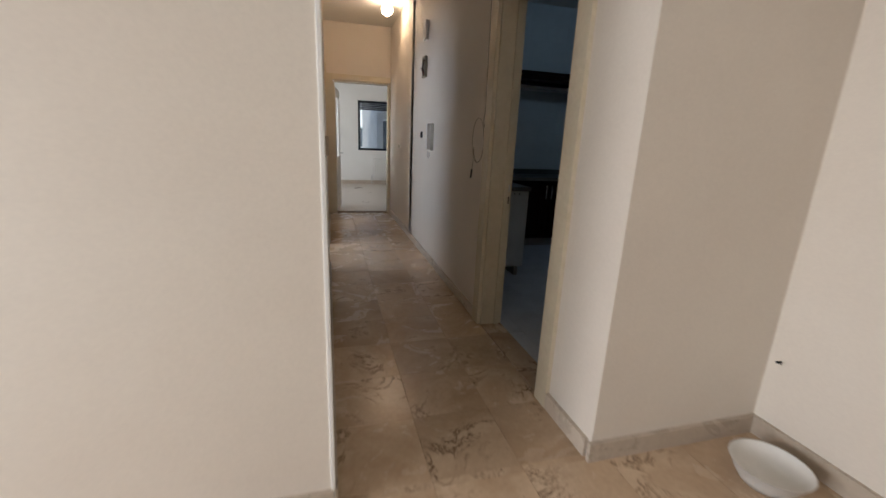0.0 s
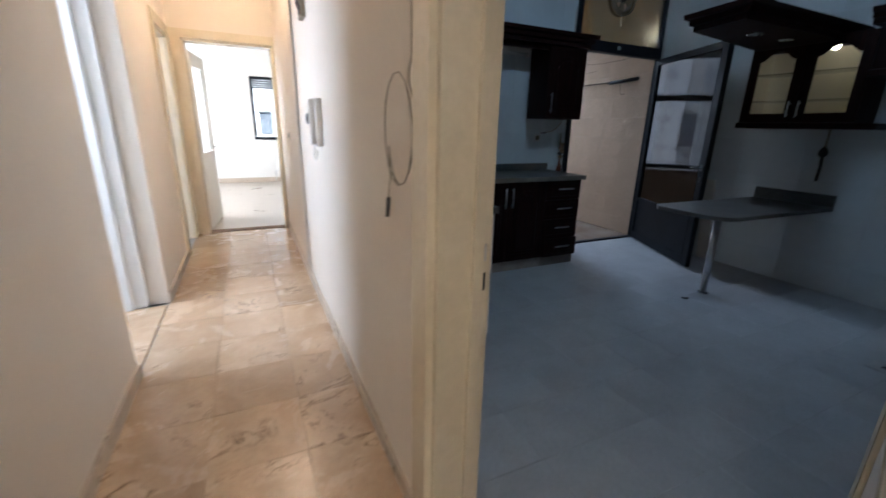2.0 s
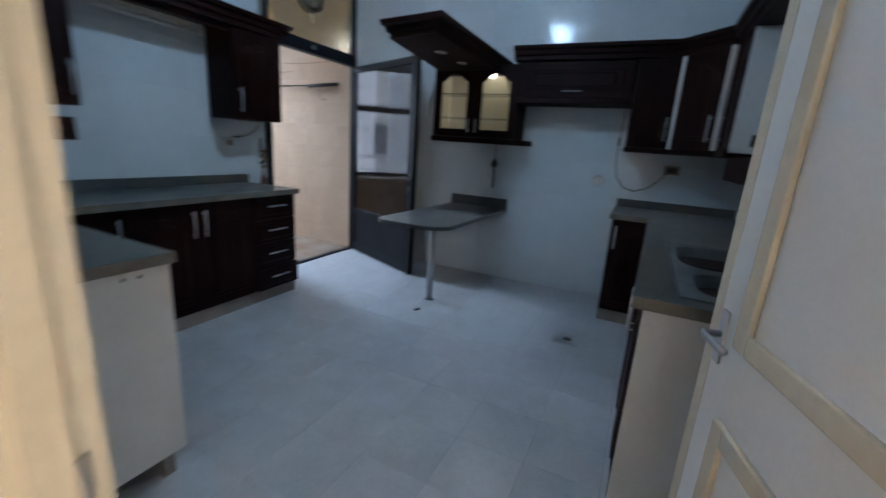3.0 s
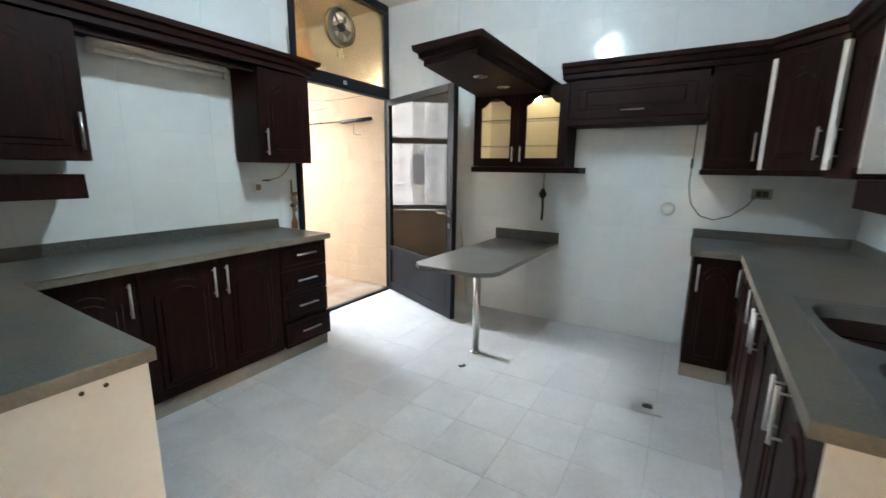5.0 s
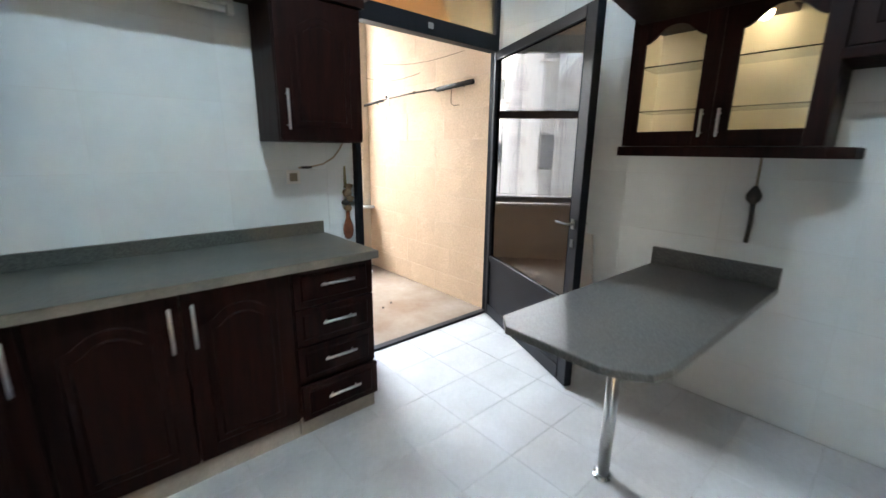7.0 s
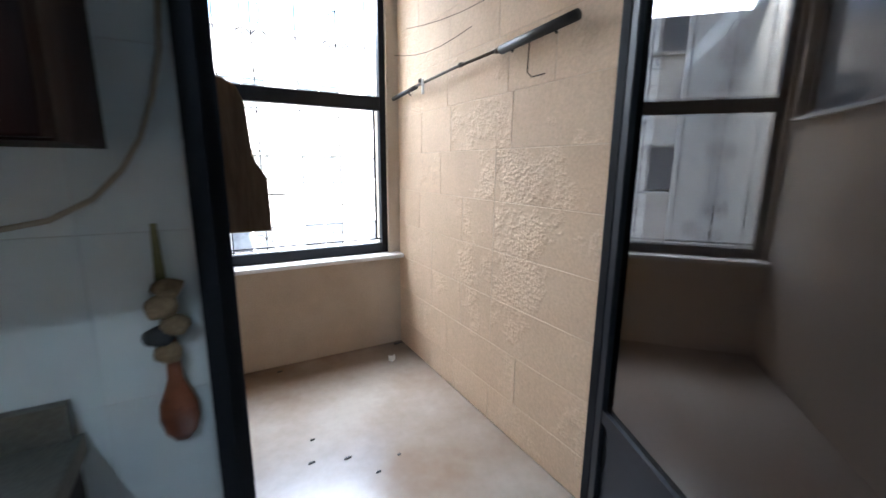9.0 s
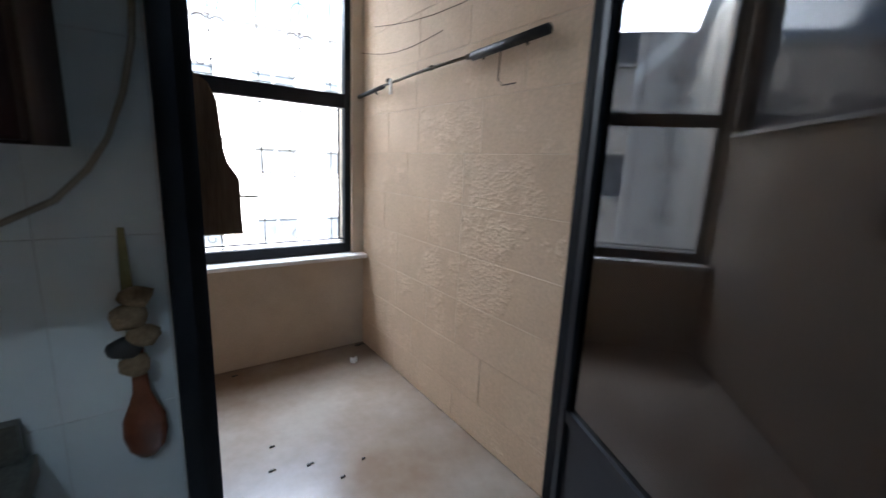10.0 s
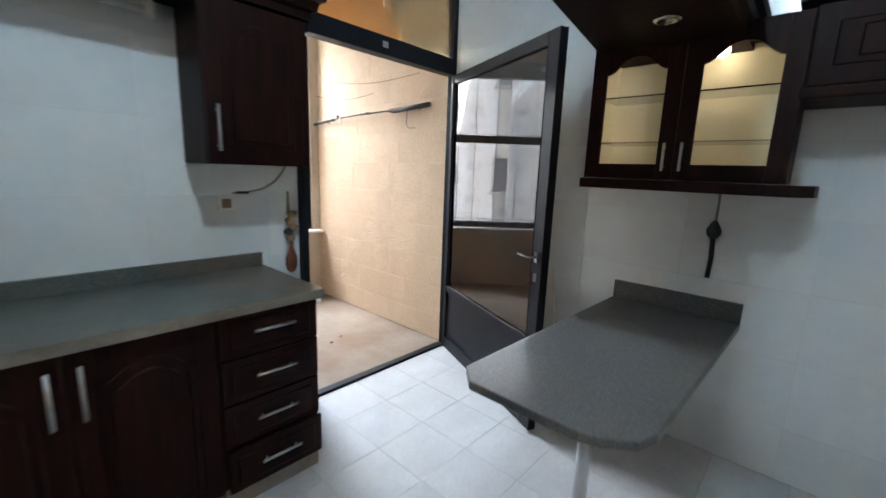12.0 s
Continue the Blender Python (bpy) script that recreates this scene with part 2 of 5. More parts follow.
CLEAR = glass("clear_glass", (0.95, 0.97, 0.96))
CLEAR.node_tree.nodes["Principled BSDF"].inputs["IOR"].default_value = 1.25
AMBER = glass("amber_glass", (1.0, 0.64, 0.31), 0.12)
AMBER.node_tree.nodes["Principled BSDF"].inputs["IOR"].default_value = 1.2
FROST = glass("frosted_glass", (0.92, 0.95, 0.95), 0.35)
IRON = surface("black_iron", (0.015, 0.014, 0.013), (0.05, 0.042, 0.036), 0.5, 0.3, big=8, small=120, bump=0.2, grain=0.3)
RUST = surface("rusty_iron", (0.05, 0.035, 0.025), (0.13, 0.09, 0.06), 0.7, 0.2, big=9, small=150, bump=0.3, grain=0.35)
PLASTIC = surface("white_plastic", (0.68, 0.66, 0.61), (0.76, 0.74, 0.70), 0.35, big=5, small=60, bump=0.0, grain=0.03)
PLASTICB = surface("beige_plastic", (0.20, 0.17, 0.12), (0.28, 0.24, 0.17), 0.4, big=5, small=60, bump=0.0, grain=0.05)
CHIMEP = surface("aged_plastic", (0.32, 0.265, 0.195), (0.40, 0.335, 0.255), 0.4, big=8, small=60, bump=0.0, grain=0.05)
BLACKP = surface("black_plastic", (0.012, 0.012, 0.013), (0.03, 0.03, 0.03), 0.45, big=6, small=60, bump=0.0, grain=0.1)
TUBE = surface("white_tube", (0.78, 0.78, 0.76), (0.84, 0.84, 0.82), 0.2, big=5, small=60, bump=0.0, grain=0.02)
SPOONW = surface("varnished_wood", (0.15, 0.040, 0.018), (0.24, 0.075, 0.032), 0.3, big=14, small=60, bump=0.03, grain=0.2, coat=0.4)
DRIED = surface("dried_ornament", (0.20, 0.13, 0.07), (0.34, 0.24, 0.14), 0.85, big=40, small=150, bump=0.4, grain=0.3)
RIBBON = surface("ribbon_yellow", (0.16, 0.15, 0.06), (0.25, 0.23, 0.11), 0.7, big=20, small=100, bump=0.1, grain=0.2)
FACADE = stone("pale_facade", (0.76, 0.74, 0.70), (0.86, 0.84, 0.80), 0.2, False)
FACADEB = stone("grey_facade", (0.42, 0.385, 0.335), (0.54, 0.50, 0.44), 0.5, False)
# greyer than FACADE: part of the near building's shade is in this colour
FACADEC = stone("shade_toned_facade", (0.55, 0.52, 0.47), (0.70, 0.67, 0.62), 0.4, False)
DARKWIN = surface("dark_pane", (0.10, 0.11, 0.12), (0.17, 0.18, 0.19), 0.08, big=2, small=30, bump=0.0, grain=0.1)
GROUNDM = surface("asphalt", (0.045, 0.045, 0.045), (0.075, 0.072, 0.07), 0.9, big=0.3, small=20, bump=0.2, grain=0.3)
CABLAMP = glow("warm_bulb", (1.0, 0.82, 0.52), 7.0)
HALLAMP = glow("hall_bulb", (1.0, 0.68, 0.40), 52.0)
KLAMP = glow("cool_bulb", (0.66, 0.84, 1.0), 25.0)

# ---- building blocks ----


def thing(name, at, label, category, group="", kind=""):
    ob = new(name)
    ob.empty_display_size = 0.1
    ob.location = Vector(at) * U
    return tagged(ob, label, category, group, kind)


def world_of(ob):
    m = ob.matrix_basis.copy()
    while ob.parent:
        m = ob.parent.matrix_basis @ ob.matrix_parent_inverse @ m
        ob = ob.parent
    return m


def part(name, bm, material, parent=None, label="", smooth=False):
    """Links a bmesh, drawn in plan units, as one mesh in metres, under parent where given."""
    me = bpy.data.meshes.new(name)
    bm.transform(Matrix.Scale(U, 4))
    bmesh.ops.recalc_face_normals(bm, faces=bm.faces)
    if bm.calc_volume(signed=True) < 0:
        bmesh.ops.reverse_faces(bm, faces=bm.faces)
    bm.to_mesh(me)
    bm.free()
    me.materials.append(material)
    if smooth:
        for p in me.polygons:
            p.use_smooth = True
    ob = new(name, me)
    if parent:
        ob.parent = parent
        ob.matrix_parent_inverse = world_of(parent).inverted()
    if label:
        ob["label"] = label
    return ob


def panels(name, material, parent, label, *rows):
    """Boards of one carcass, each a mesh of its own."""
    for r in rows:
        part(name, box(*r), material, parent, label)


def structure(name, bm, material, label, category):
    return tagged(part(name, bm, material), label, category, kind="structure")


def box(x0, x1, y0, y1, z0, z1, bevel=0.0, bm=None, m=None):
    bm = bm or bmesh.new()
    r = bmesh.ops.create_cube(bm, size=1.0)
    vs = r["verts"]
    for v in vs:
        v.co = Vector(((x0 + x1) / 2 + v.co.x * (x1 - x0), (y0 + y1) / 2 + v.co.y * (y1 - y0), (z0 + z1) / 2 + v.co.z * (z1 - z0)))
    if m is not None:
        for v in vs:
            v.co = m @ v.co
    if bevel:
        es = list({e for v in vs for e in v.link_edges})
        bmesh.ops.bevel(bm, geom=es, offset=bevel, segments=2, profile=0.6, affect="EDGES")
    return bm


def boxes(*rows):
    bm = bmesh.new()
    for r in rows:
        box(*r, bm=bm)
    return bm


def prism(points, z0, z1, bevel=0.0, m=None, bm=None):
    """A slab over an outline in x and y."""
    bm = bm or bmesh.new()
    lo = [bm.verts.new((x, y, z0)) for x, y in points]
    hi = [bm.verts.new((x, y, z1)) for x, y in points]
    n = len(points)
    fs = [bm.faces.new(lo[::-1]), bm.faces.new(hi)]
    fs += [bm.faces.new((lo[i], lo[(i + 1) % n], hi[(i + 1) % n], hi[i])) for i in range(n)]
    if bevel:
        bmesh.ops.bevel(bm, geom=list(fs[1].edges), offset=bevel, segments=2, profile=0.6, affect="EDGES")
    if m is not None:
        bm.transform(m)
    return bm


def tube(points, radius, sides=8, bm=None):
    """A round bar along a line of points."""
    bm = bm or bmesh.new()
    pts = [Vector(p) for p in points]
    rings = []
    up = Vector((0.31, 0.17, 0.93))
    for i, p in enumerate(pts):
        d = (pts[min(i + 1, len(pts) - 1)] - pts[max(i - 1, 0)]).normalized()
        a = d.cross(up)
        a = a.normalized() if a.length > 1e-4 else d.orthogonal().normalized()
        b = d.cross(a).normalized()
        rings.append([bm.verts.new(p + radius * (math.cos(k * math.tau / sides) * a + math.sin(k * math.tau / sides) * b)) for k in range(sides)])
    for r, s in zip(rings, rings[1:]):
        for k in range(sides):
            bm.faces.new((r[k], r[(k + 1) % sides], s[(k + 1) % sides], s[k]))
    bm.faces.new(rings[0][::-1])
    bm.faces.new(rings[-1])
    return bm


def lathe(profile, at, axis="z", sides=20, bm=None):
    """A turned body: (radius, height) pairs about an axis."""
    bm = bm or bmesh.new()
    at = Vector(at)

    def put(r, h, a):
        c, s = r * math.cos(a), r * math.sin(a)
        return at + Vector({"z": (c, s, h), "y": (c, h, s), "x": (h, c, s)}[axis])

    rings = [[bm.verts.new(put(max(r, 1e-4), h, k * math.tau / sides)) for k in range(sides)] for r, h in profile]
    for r, s in zip(rings, rings[1:]):
        for k in range(sides):
            bm.faces.new((r[k], r[(k + 1) % sides], s[(k + 1) % sides], s[k]))
    bm.faces.new(rings[0][::-1])
    bm.faces.new(rings[-1])
    return bm


# ---- large structure ----
H = 3.05


def wall(name, x0, x1, y0, y1, material, label, holes=(), along="y", top=H):
    """A wall with openings (from, to, sill, head) along its length."""
    bm = bmesh.new()
    a, b = (y0, y1) if along == "y" else (x0, x1)
    at = a

    def slab(p, q, z0, z1):
        if q - p > 1e-4 and z1 - z0 > 1e-4:
            box(x0, x1, p, q, z0, z1, bm=bm) if along == "y" else box(p, q, y0, y1, z0, z1, bm=bm)

    for p, q, z0, z1 in sorted(holes):
        slab(at, p, 0, top)
        slab(p, q, 0, z0)
        slab(p, q, z1, top)
        at = q
    slab(at, b, 0, top)
    return structure(name, bm, material, label, "wall")


wall("wall_hall_west", 0.53, 0.68, 1.5, 7.595, PAINT, "cream painted plaster wall of the hallway", [(4.36, 5.40, 0, 2.20), (6.72, 7.42, 0, 2.17)])
wall("wall_hall_east", 1.745, 1.90, 1.66, 7.595, PAINT, "cream painted plaster wall between hallway and kitchen", [(1.965, 2.87, 0, 2.18)])
wall("wall_hall_north", -1.5, 4.05, 7.595, 7.745, PAINT, "cream painted wall closing the hallway, with a doorway", [(0.80, 1.72, 0, 2.19)], "x")
wall("wall_start_north", -3.6, 0.53, 1.5, 1.65, PAINT, "beige painted plaster wall beside the hallway mouth", (), "x")
wall("wall_kitchen_south", 1.745, 5.95, 1.5, 1.66, PAINT, "cream painted wall behind the kitchen", (), "x")
wall("wall_start_east", 2.65, 2.8, -3.6, 1.5, PAINT, "cream painted wall of the entrance room")
wall("wall_start_south", -3.6, 2.65, -3.75, -3.6, PAINT, "cream painted wall of the entrance room", (), "x")
wall("wall_start_west", -3.75, -3.6, -3.75, 1.65, PAINT, "cream painted wall of the entrance room with a wide window", [(-1.1, 1.3, 0.4, 2.2)])
wall("wall_side_room", -1.3, -1.2, 3.8, 7.595, PAINTW, "white painted wall of the side room")
wall("wall_side_south", -1.2, 0.53, 3.8, 3.9, PAINTW, "white painted wall of the side room", (), "x")
wall("wall_far_west", -1.65, -1.5, 7.595, 12.695, PAINTW, "white painted wall of the far bedroom", [(8.9, 11.1, 0.9, 2.5)])
wall("wall_far_north", -1.5, 4.05, 12.445, 12.695, PAINTW, "white painted wall of the far bedroom with a window", [(1.53, 2.62, 0.95, 2.29)], "x")
wall("wall_far_east", 4.05, 4.25, 7.595, 12.695, FACADEB, "grey stone outer wall of the flat", ())
wall("wall_kitchen_north", 1.745, 4.516, 5.5925, 5.72, WGROUT, "white tiled kitchen wall beside the balcony door", (), "x")
wall("wall_kitchen_east", 5.8025, 5.97, 1.66, 5.6, WGROUT, "white tiled kitchen wall")
wall("wall_balcony_east", 5.81, 5.97, 5.6, 7.54, JOINT, "beige bush-hammered limestone block wall of the balcony")
wall("wall_balcony_west", 4.42, 4.55, 5.722, 7.54, PLASTER, "rough pale plaster wall of the balcony", [(6.15, 7.47, 1.74, 2.6)])
wall("wall_balcony_north", 4.42, 5.97, 7.54, 7.80, PLASTER, "plastered balcony parapet with a tall window above", [(4.58, 5.72, 0.72, 2.80)], "x")

structure("floor", boxes((-3.75, 2.8, -3.75, 1.5, -0.25, -0.012), (0.53, 1.745, 1.5, 7.745, -0.25, -0.012), (-1.65, 0.53, 1.65, 7.745, -0.25, -0.012)), GROUT, "marble tiled floor of the entrance and hallway", "floor")
kfloor = structure("floor_kitchen", box(1.745, 5.97, 1.5, 5.60, -0.25, -0.0025), KGROUT, "pale grey tiled kitchen floor with dark joints", "floor")
structure("floor_balcony", box(4.42, 5.97, 5.60, 7.80, -0.25, -0.004), BFLOOR, "stained pale terrazzo balcony floor", "floor")
structure("floor_bedroom", box(-1.65, 4.25, 7.745, 12.695, -0.25, 0.0), FARFLOOR, "pale tiled floor of the far bedroom", "floor")
structure("ceiling", boxes((-3.75, 2.8, -3.75, 1.5, H, H + 0.3), (-1.65, 1.9, 1.5, 7.745, H, H + 0.3), (-1.65, 4.25, 7.745, 12.695, H, H + 0.3)), CEIL, "cream painted ceiling", "ceiling")
structure("ceiling_kitchen", box(1.9, 5.97, 1.5, 5.72, H, H + 0.3), CEIL, "white painted kitchen ceiling", "ceiling")
structure("ceiling_balcony", box(4.42, 5.97, 5.72, 7.80, H, H + 0.3), PAINTW, "white balcony ceiling", "ceiling")
structure("door_sill", box(1.747, 1.90, 1.965, 2.87, -0.012, 0.004), MARBLE, "worn beige marble threshold strip", "threshold")
structure("window_sill", box(4.53, 5.80, 7.44, 7.80, 0.715, 0.745, 0.006), SILLM, "white marble window sill on the parapet", "sill")

# skirting
structure("baseboard_1", boxes((1.725, 1.745, 1.52, 1.86, 0, 0.085), (1.73, 1.745, 2.99, 7.545, 0, 0.075), (0.68, 0.695, 1.5, 4.36, 0, 0.075), (0.68, 0.695, 5.40, 6.61, 0, 0.075)), SKIRT, "beige marble skirting along the hallway", "baseboard")
structure("baseboard_2", boxes((1.725, 2.65, 1.48, 1.5, 0, 0.09), (2.63, 2.65, -3.6, 1.48, 0, 0.09), (-3.6, 0.68, 1.48, 1.5, 0, 0.085)), SKIRT, "beige marble skirting in the entrance room", "baseboard")
structure("baseboard_3", boxes((-1.5, 4.05, 12.425, 12.445, 0, 0.1), (-1.5, -1.48, 7.745, 12.425, 0, 0.1)), SKIRT, "brown skirting of the far bedroom", "baseboard")


def casing(name, x, y0, y1, head, depth, label, into=-1):
    """Painted door lining through an x-facing wall, with flat architraves on the hallway side."""
    w, t = 0.105, 0.022
    xa, xb = (x - t, x) if into < 0 else (x, x + t)
    bm = boxes((xa, xb, y0 - w, y0, 0, head + w), (xa, xb, y1, y1 + w, 0, head + w), (xa, xb, y0, y1, head, head + w))
    lo, hi = (x, x + depth) if into < 0 else (x - depth, x)
    box(lo, hi, y0 - 0.004, y0 + 0.025, 0, head, bm=bm)
    box(lo, hi, y1 - 0.025, y1 + 0.004, 0, head, bm=bm)
    box(lo, hi, y0 + 0.025, y1 - 0.025, head - 0.025, head + 0.004, bm=bm)
    mid = x + depth * 0.62 if into < 0 else x - depth * 0.62
    for a, b in ((y0 + 0.025, y0 + 0.04), (y1 - 0.04, y1 - 0.025)):
        box(mid, mid + 0.03, a, b, 0, head - 0.03, bm=bm)
    return structure(name, bm, CASING, label, "door frame")


casing("door_frame_1", 1.745, 1.965, 2.87, 2.18, 0.157, "glossy cream painted kitchen door frame")
# lining set back in the plastered opening of the side room
bm = bmesh.new()
for a, b, c in ((4.36, 4.40, 4.43), (5.36, 5.40, 5.33)):
    box(0.40, 0.555, a, b, 0, 2.20, 0.004, bm)
    box(0.40, 0.47, min(c, a if c < a else b), max(c, b if c > b else a), 0, 2.17, 0.004, bm)
box(0.40, 0.555, 4.40, 5.36, 2.16, 2.20, 0.004, bm)
structure("door_frame_2", bm, PAINTW, "white painted lining set back in the side room opening", "door frame")
casing("door_frame_3", 0.68, 6.72, 7.42, 2.17, 0.15, "glossy cream painted door frame of a side room", 1)
bm = boxes((0.69, 0.80, 7.57, 7.595, 0, 2.28), (1.72, 1.742, 7.57, 7.595, 0, 2.28), (0.80, 1.72, 7.57, 7.595, 2.19, 2.28),
           (0.80, 0.825, 7.595, 7.745, 0, 2.165), (1.70, 1.72, 7.595, 7.745, 0, 2.165), (0.825, 1.70, 7.595, 7.745, 2.165, 2.19))
structure("door_frame_4", bm, CASING, "cream painted frame of the bedroom doorway", "door frame")
structure("door_sill_2", box(0.825, 1.70, 7.595, 7.745, -0.012, 0.006), WOODB, "dark threshold strip of the bedroom", "threshold")

# ---- kitchen cabinets ----


def frame_at(x, y, z, facing):
    """Local frame of a cabinet front: local x runs along the front, local -y points out of it, z up. facing: degrees about z."""
    return pose(x, y, z, 0, 0, facing)


def arch(w, base, rise):
    """Points of a bell arch from right to left: low shoulders, a sweep up and a gently rounded top."""
    right = [(1.0, 0.0), (0.93, 0.08), (0.86, 0.26), (0.78, 0.55), (0.70, 0.80), (0.61, 0.95)]
    pts = [(w * a, base + rise * b) for a, b in right] + [(w * 0.5, base + rise)]
    return pts + [(w * (1 - a), base + rise * b) for a, b in reversed(right)]


def upright(points, y0, y1, m, bm=None, bevel=0.0):
    """A slab over an outline in local x and z, between two local depths."""
    bm = bm or bmesh.new()
    lo = [bm.verts.new(m @ Vector((x, y0, z))) for x, z in points]
    hi = [bm.verts.new(m @ Vector((x, y1, z))) for x, z in points]
    n = len(points)
    f = bm.faces.new(lo)
    bm.faces.new(hi[::-1])
    for i in range(n):
        bm.faces.new((lo[i], hi[i], hi[(i + 1) % n], lo[(i + 1) % n]))
    if bevel:
        bmesh.ops.bevel(bm, geom=list(f.edges), offset=bevel, segments=1, affect="EDGES")
    return bm


def bar_handle(parent, m, x, z0, z1, along="z"):
    """A brushed steel bar pull on two feet."""
    out = -0.028
    if along == "z":
        ends = [(x, out, z0), (x, out, z1)]
        feet = [(x, z0 + 0.02), (x, z1 - 0.02)]
    else:
        ends = [(z0, out, x), (z1, out, x)]
        feet = [(z0 + 0.02, x), (z1 - 0.02, x)]
    bm = tube([m @ Vector(p) for p in ends], 0.0065)
    for fx, fz in feet:
        tube([m @ Vector((fx, out, fz)), m @ Vector((fx, 0.002, fz))], 0.004, 6, bm)
    return part("handle", bm, STEEL, parent, "brushed steel bar handle", True)


def panel_door(parent, m, w, h, handle="", arched=True, name="door", z_handle=None):
    """A raised-panel door: slab, routed groove and bevelled field; local origin at its lower left corner."""
    bm = bmesh.new()
    box(0, w, 0, 0.018, 0, h, 0.004, bm, m)
    s = min(0.075, w * 0.2)
    g = 0.010
    inner = w - 2 * s
    top = h - s - (0.085 if arched else 0)
    rise = min(0.065, h * 0.12) if arched else 0
    pts = [(s, s), (w - s, s)] + ([(s + x, z) for x, z in arch(inner, top, rise)] if arched else [(w - s, top), (s, top)])
    # moulding ring round the field, then the field itself
    cx, cz = w / 2, (s + top) / 2
    ring = [(cx + (x - cx) * (1 + g / inner * 2), cz + (z - cz) * (1 + g / max(top - s, 0.05) * 2)) for x, z in pts]
    upright(ring, -0.005, 0.002, m, bm, 0.004)
    field = [(cx + (x - cx) * 0.86, cz + (z - cz) * (0.92 if h > 0.4 else 0.8)) for x, z in pts]
    upright(field, -0.012, -0.003, m, bm, 0.006)
    d = part(name, bm, WOOD, parent)
    if handle:
        zl = z_handle or ((h - 0.23, h - 0.05) if h > 0.7 else (0.05, 0.23))
        if handle in "lr":
            bar_handle(d, m, 0.035 if handle == "l" else w - 0.035, *zl)
        else:
            bar_handle(d, m, zl if isinstance(zl, float) else 0.06, w / 2 - 0.08, w / 2 + 0.08, "x")
    return d


def glass_door(parent, m, w, h, handle):
    """An arched frame round a pane."""
    s = 0.07
    top = h - s - 0.075
    bm = bmesh.new()
    box(0, s, 0, 0.02, 0, h, 0.003, bm, m)
    box(w - s, w, 0, 0.02, 0, h, 0.003, bm, m)
    box(s, w - s, 0, 0.02, 0, s, 0.0, bm, m)
    inner = w - 2 * s
    a = [(s + x, z) for x, z in arch(inner, top, 0.07)]
    upright([(s, h), (w - s, h)] + a, 0, 0.02, m, bm)
    d = part("door", bm, WOOD, parent)
    p = part("pane", box(s - 0.008, w - s + 0.008, 0.009, 0.013, s - 0.008, top + 0.075, 0, None, m), CLEAR, d, "clear glass pane")
    p.visible_shadow = False
    bar_handle(d, m, 0.035 if handle == "l" else w - 0.035, 0.04, 0.165)
    return d


def carcass(parent, m, w, depth, h, name="body", material=None):
    return part(name, box(0, w, 0.021, depth, 0, h, 0.002, None, m), material or WOOD, parent)


def base_unit(m, w, doors, label, depth=0.54, h=0.76, end=None):
    """Base cabinet: carcass, plinth, doors given as (from, to, handle side) or drawers as a count."""
    c = thing("base_cabinet", m @ Vector((w / 2, depth / 2, -0.1)), label, "cabinet", "kitchen base cabinets")
    carcass(c, m, w, depth, h)
    part("plinth", box(0.0, w, 0.022, 0.06, -0.1, 0.0, 0, None, m), PLINTH, c, "grey-brown stone plinth")
    if isinstance(doors, int):
        hs = h / doors
        for k in range(doors):
            pull = 0.022 if k == 0 else 0.0
            dm = m @ Matrix.Translation((0.004, -pull, k * hs + 0.003))
            bm = box(0, w - 0.008, 0, 0.018, 0, hs - 0.006, 0.004, None, dm)
            upright([(0.035, 0.03), (w - 0.043, 0.03), (w - 0.043, hs - 0.036), (0.035, hs - 0.036)], -0.006, 0.001, dm, bm, 0.005)
            if pull:
                box(0.03, w - 0.04, 0.018, 0.3, 0.02, hs - 0.05, 0, bm, dm)
            d = part("drawer", bm, WOOD, c)
            bar_handle(d, dm, hs * 0.55, w / 2 - 0.085, w / 2 + 0.085, "x")
    else:
        for a, b, side in doors:
            panel_door(c, m @ Matrix.Translation((a + 0.003, 0, 0.003)), b - a - 0.006, h - 0.006, side)
    if end:
        ep = part("end_panel", box(*end, 0.003), MELA, c, "white melamine end panel")
        if end[1] - end[0] > 0.3:
            for dx in (0.10, 0.15):
                part("screw", lathe([(0.006, 0.0), (0.006, -0.003), (0.003, -0.004)], (end[1] - dx, end[2] + 0.001, end[5] - 0.025), "y", 10), BLACKP, ep)
    return c


base_unit(frame_at(2.60, 5.03, 0.10, 0), 0.41, [(0, 0.41, "r")], "dark mahogany base cabinet in the worktop corner")
base_unit(frame_at(3.015, 5.03, 0.10, 0), 0.855, [(0, 0.428, "r"), (0.428, 0.855, "l")], "dark mahogany two-door base cabinet under granite")
base_unit(frame_at(3.875, 5.03, 0.10, 0), 0.42, 4, "dark mahogany four-drawer unit, lowest drawer ajar")
base_unit(frame_at(2.555, 3.905, 0.10, 90), 1.10, [(0, 0.55, "r"), (0.55, 1.10, "l")], "dark mahogany base cabinet with white end panel", 0.63, 0.76, (1.915, 2.575, 3.885, 3.903, 0.10, 0.86))
base_unit(frame_at(5.20, 2.585, 0.10, -90), 0.275, [(0, 0.275, "l")], "reddish mahogany base cabinet against the tiled wall", 0.54)
base_unit(frame_at(5.19, 2.30, 0.10, 180), 0.59, [(0, 0.295, "l"), (0.295, 0.59, "r")], "dark mahogany two-door base cabinet in the corner", 0.62)
base_unit(frame_at(4.59, 2.325, 0.10, 180), 0.70, [(0, 0.35, "r"), (0.35, 0.70, "l")], "dark mahogany two-door base cabinet beside the sink", 0.62)
base_unit(frame_at(3.88, 2.35, 0.10, 180), 0.72, [(0, 0.36, "r"), (0.36, 0.72, "l")], "dark mahogany sink cabinet with white end panel", 0.62, 0.76, (3.135, 3.155, 1.68, 2.352, 0.10, 0.86))

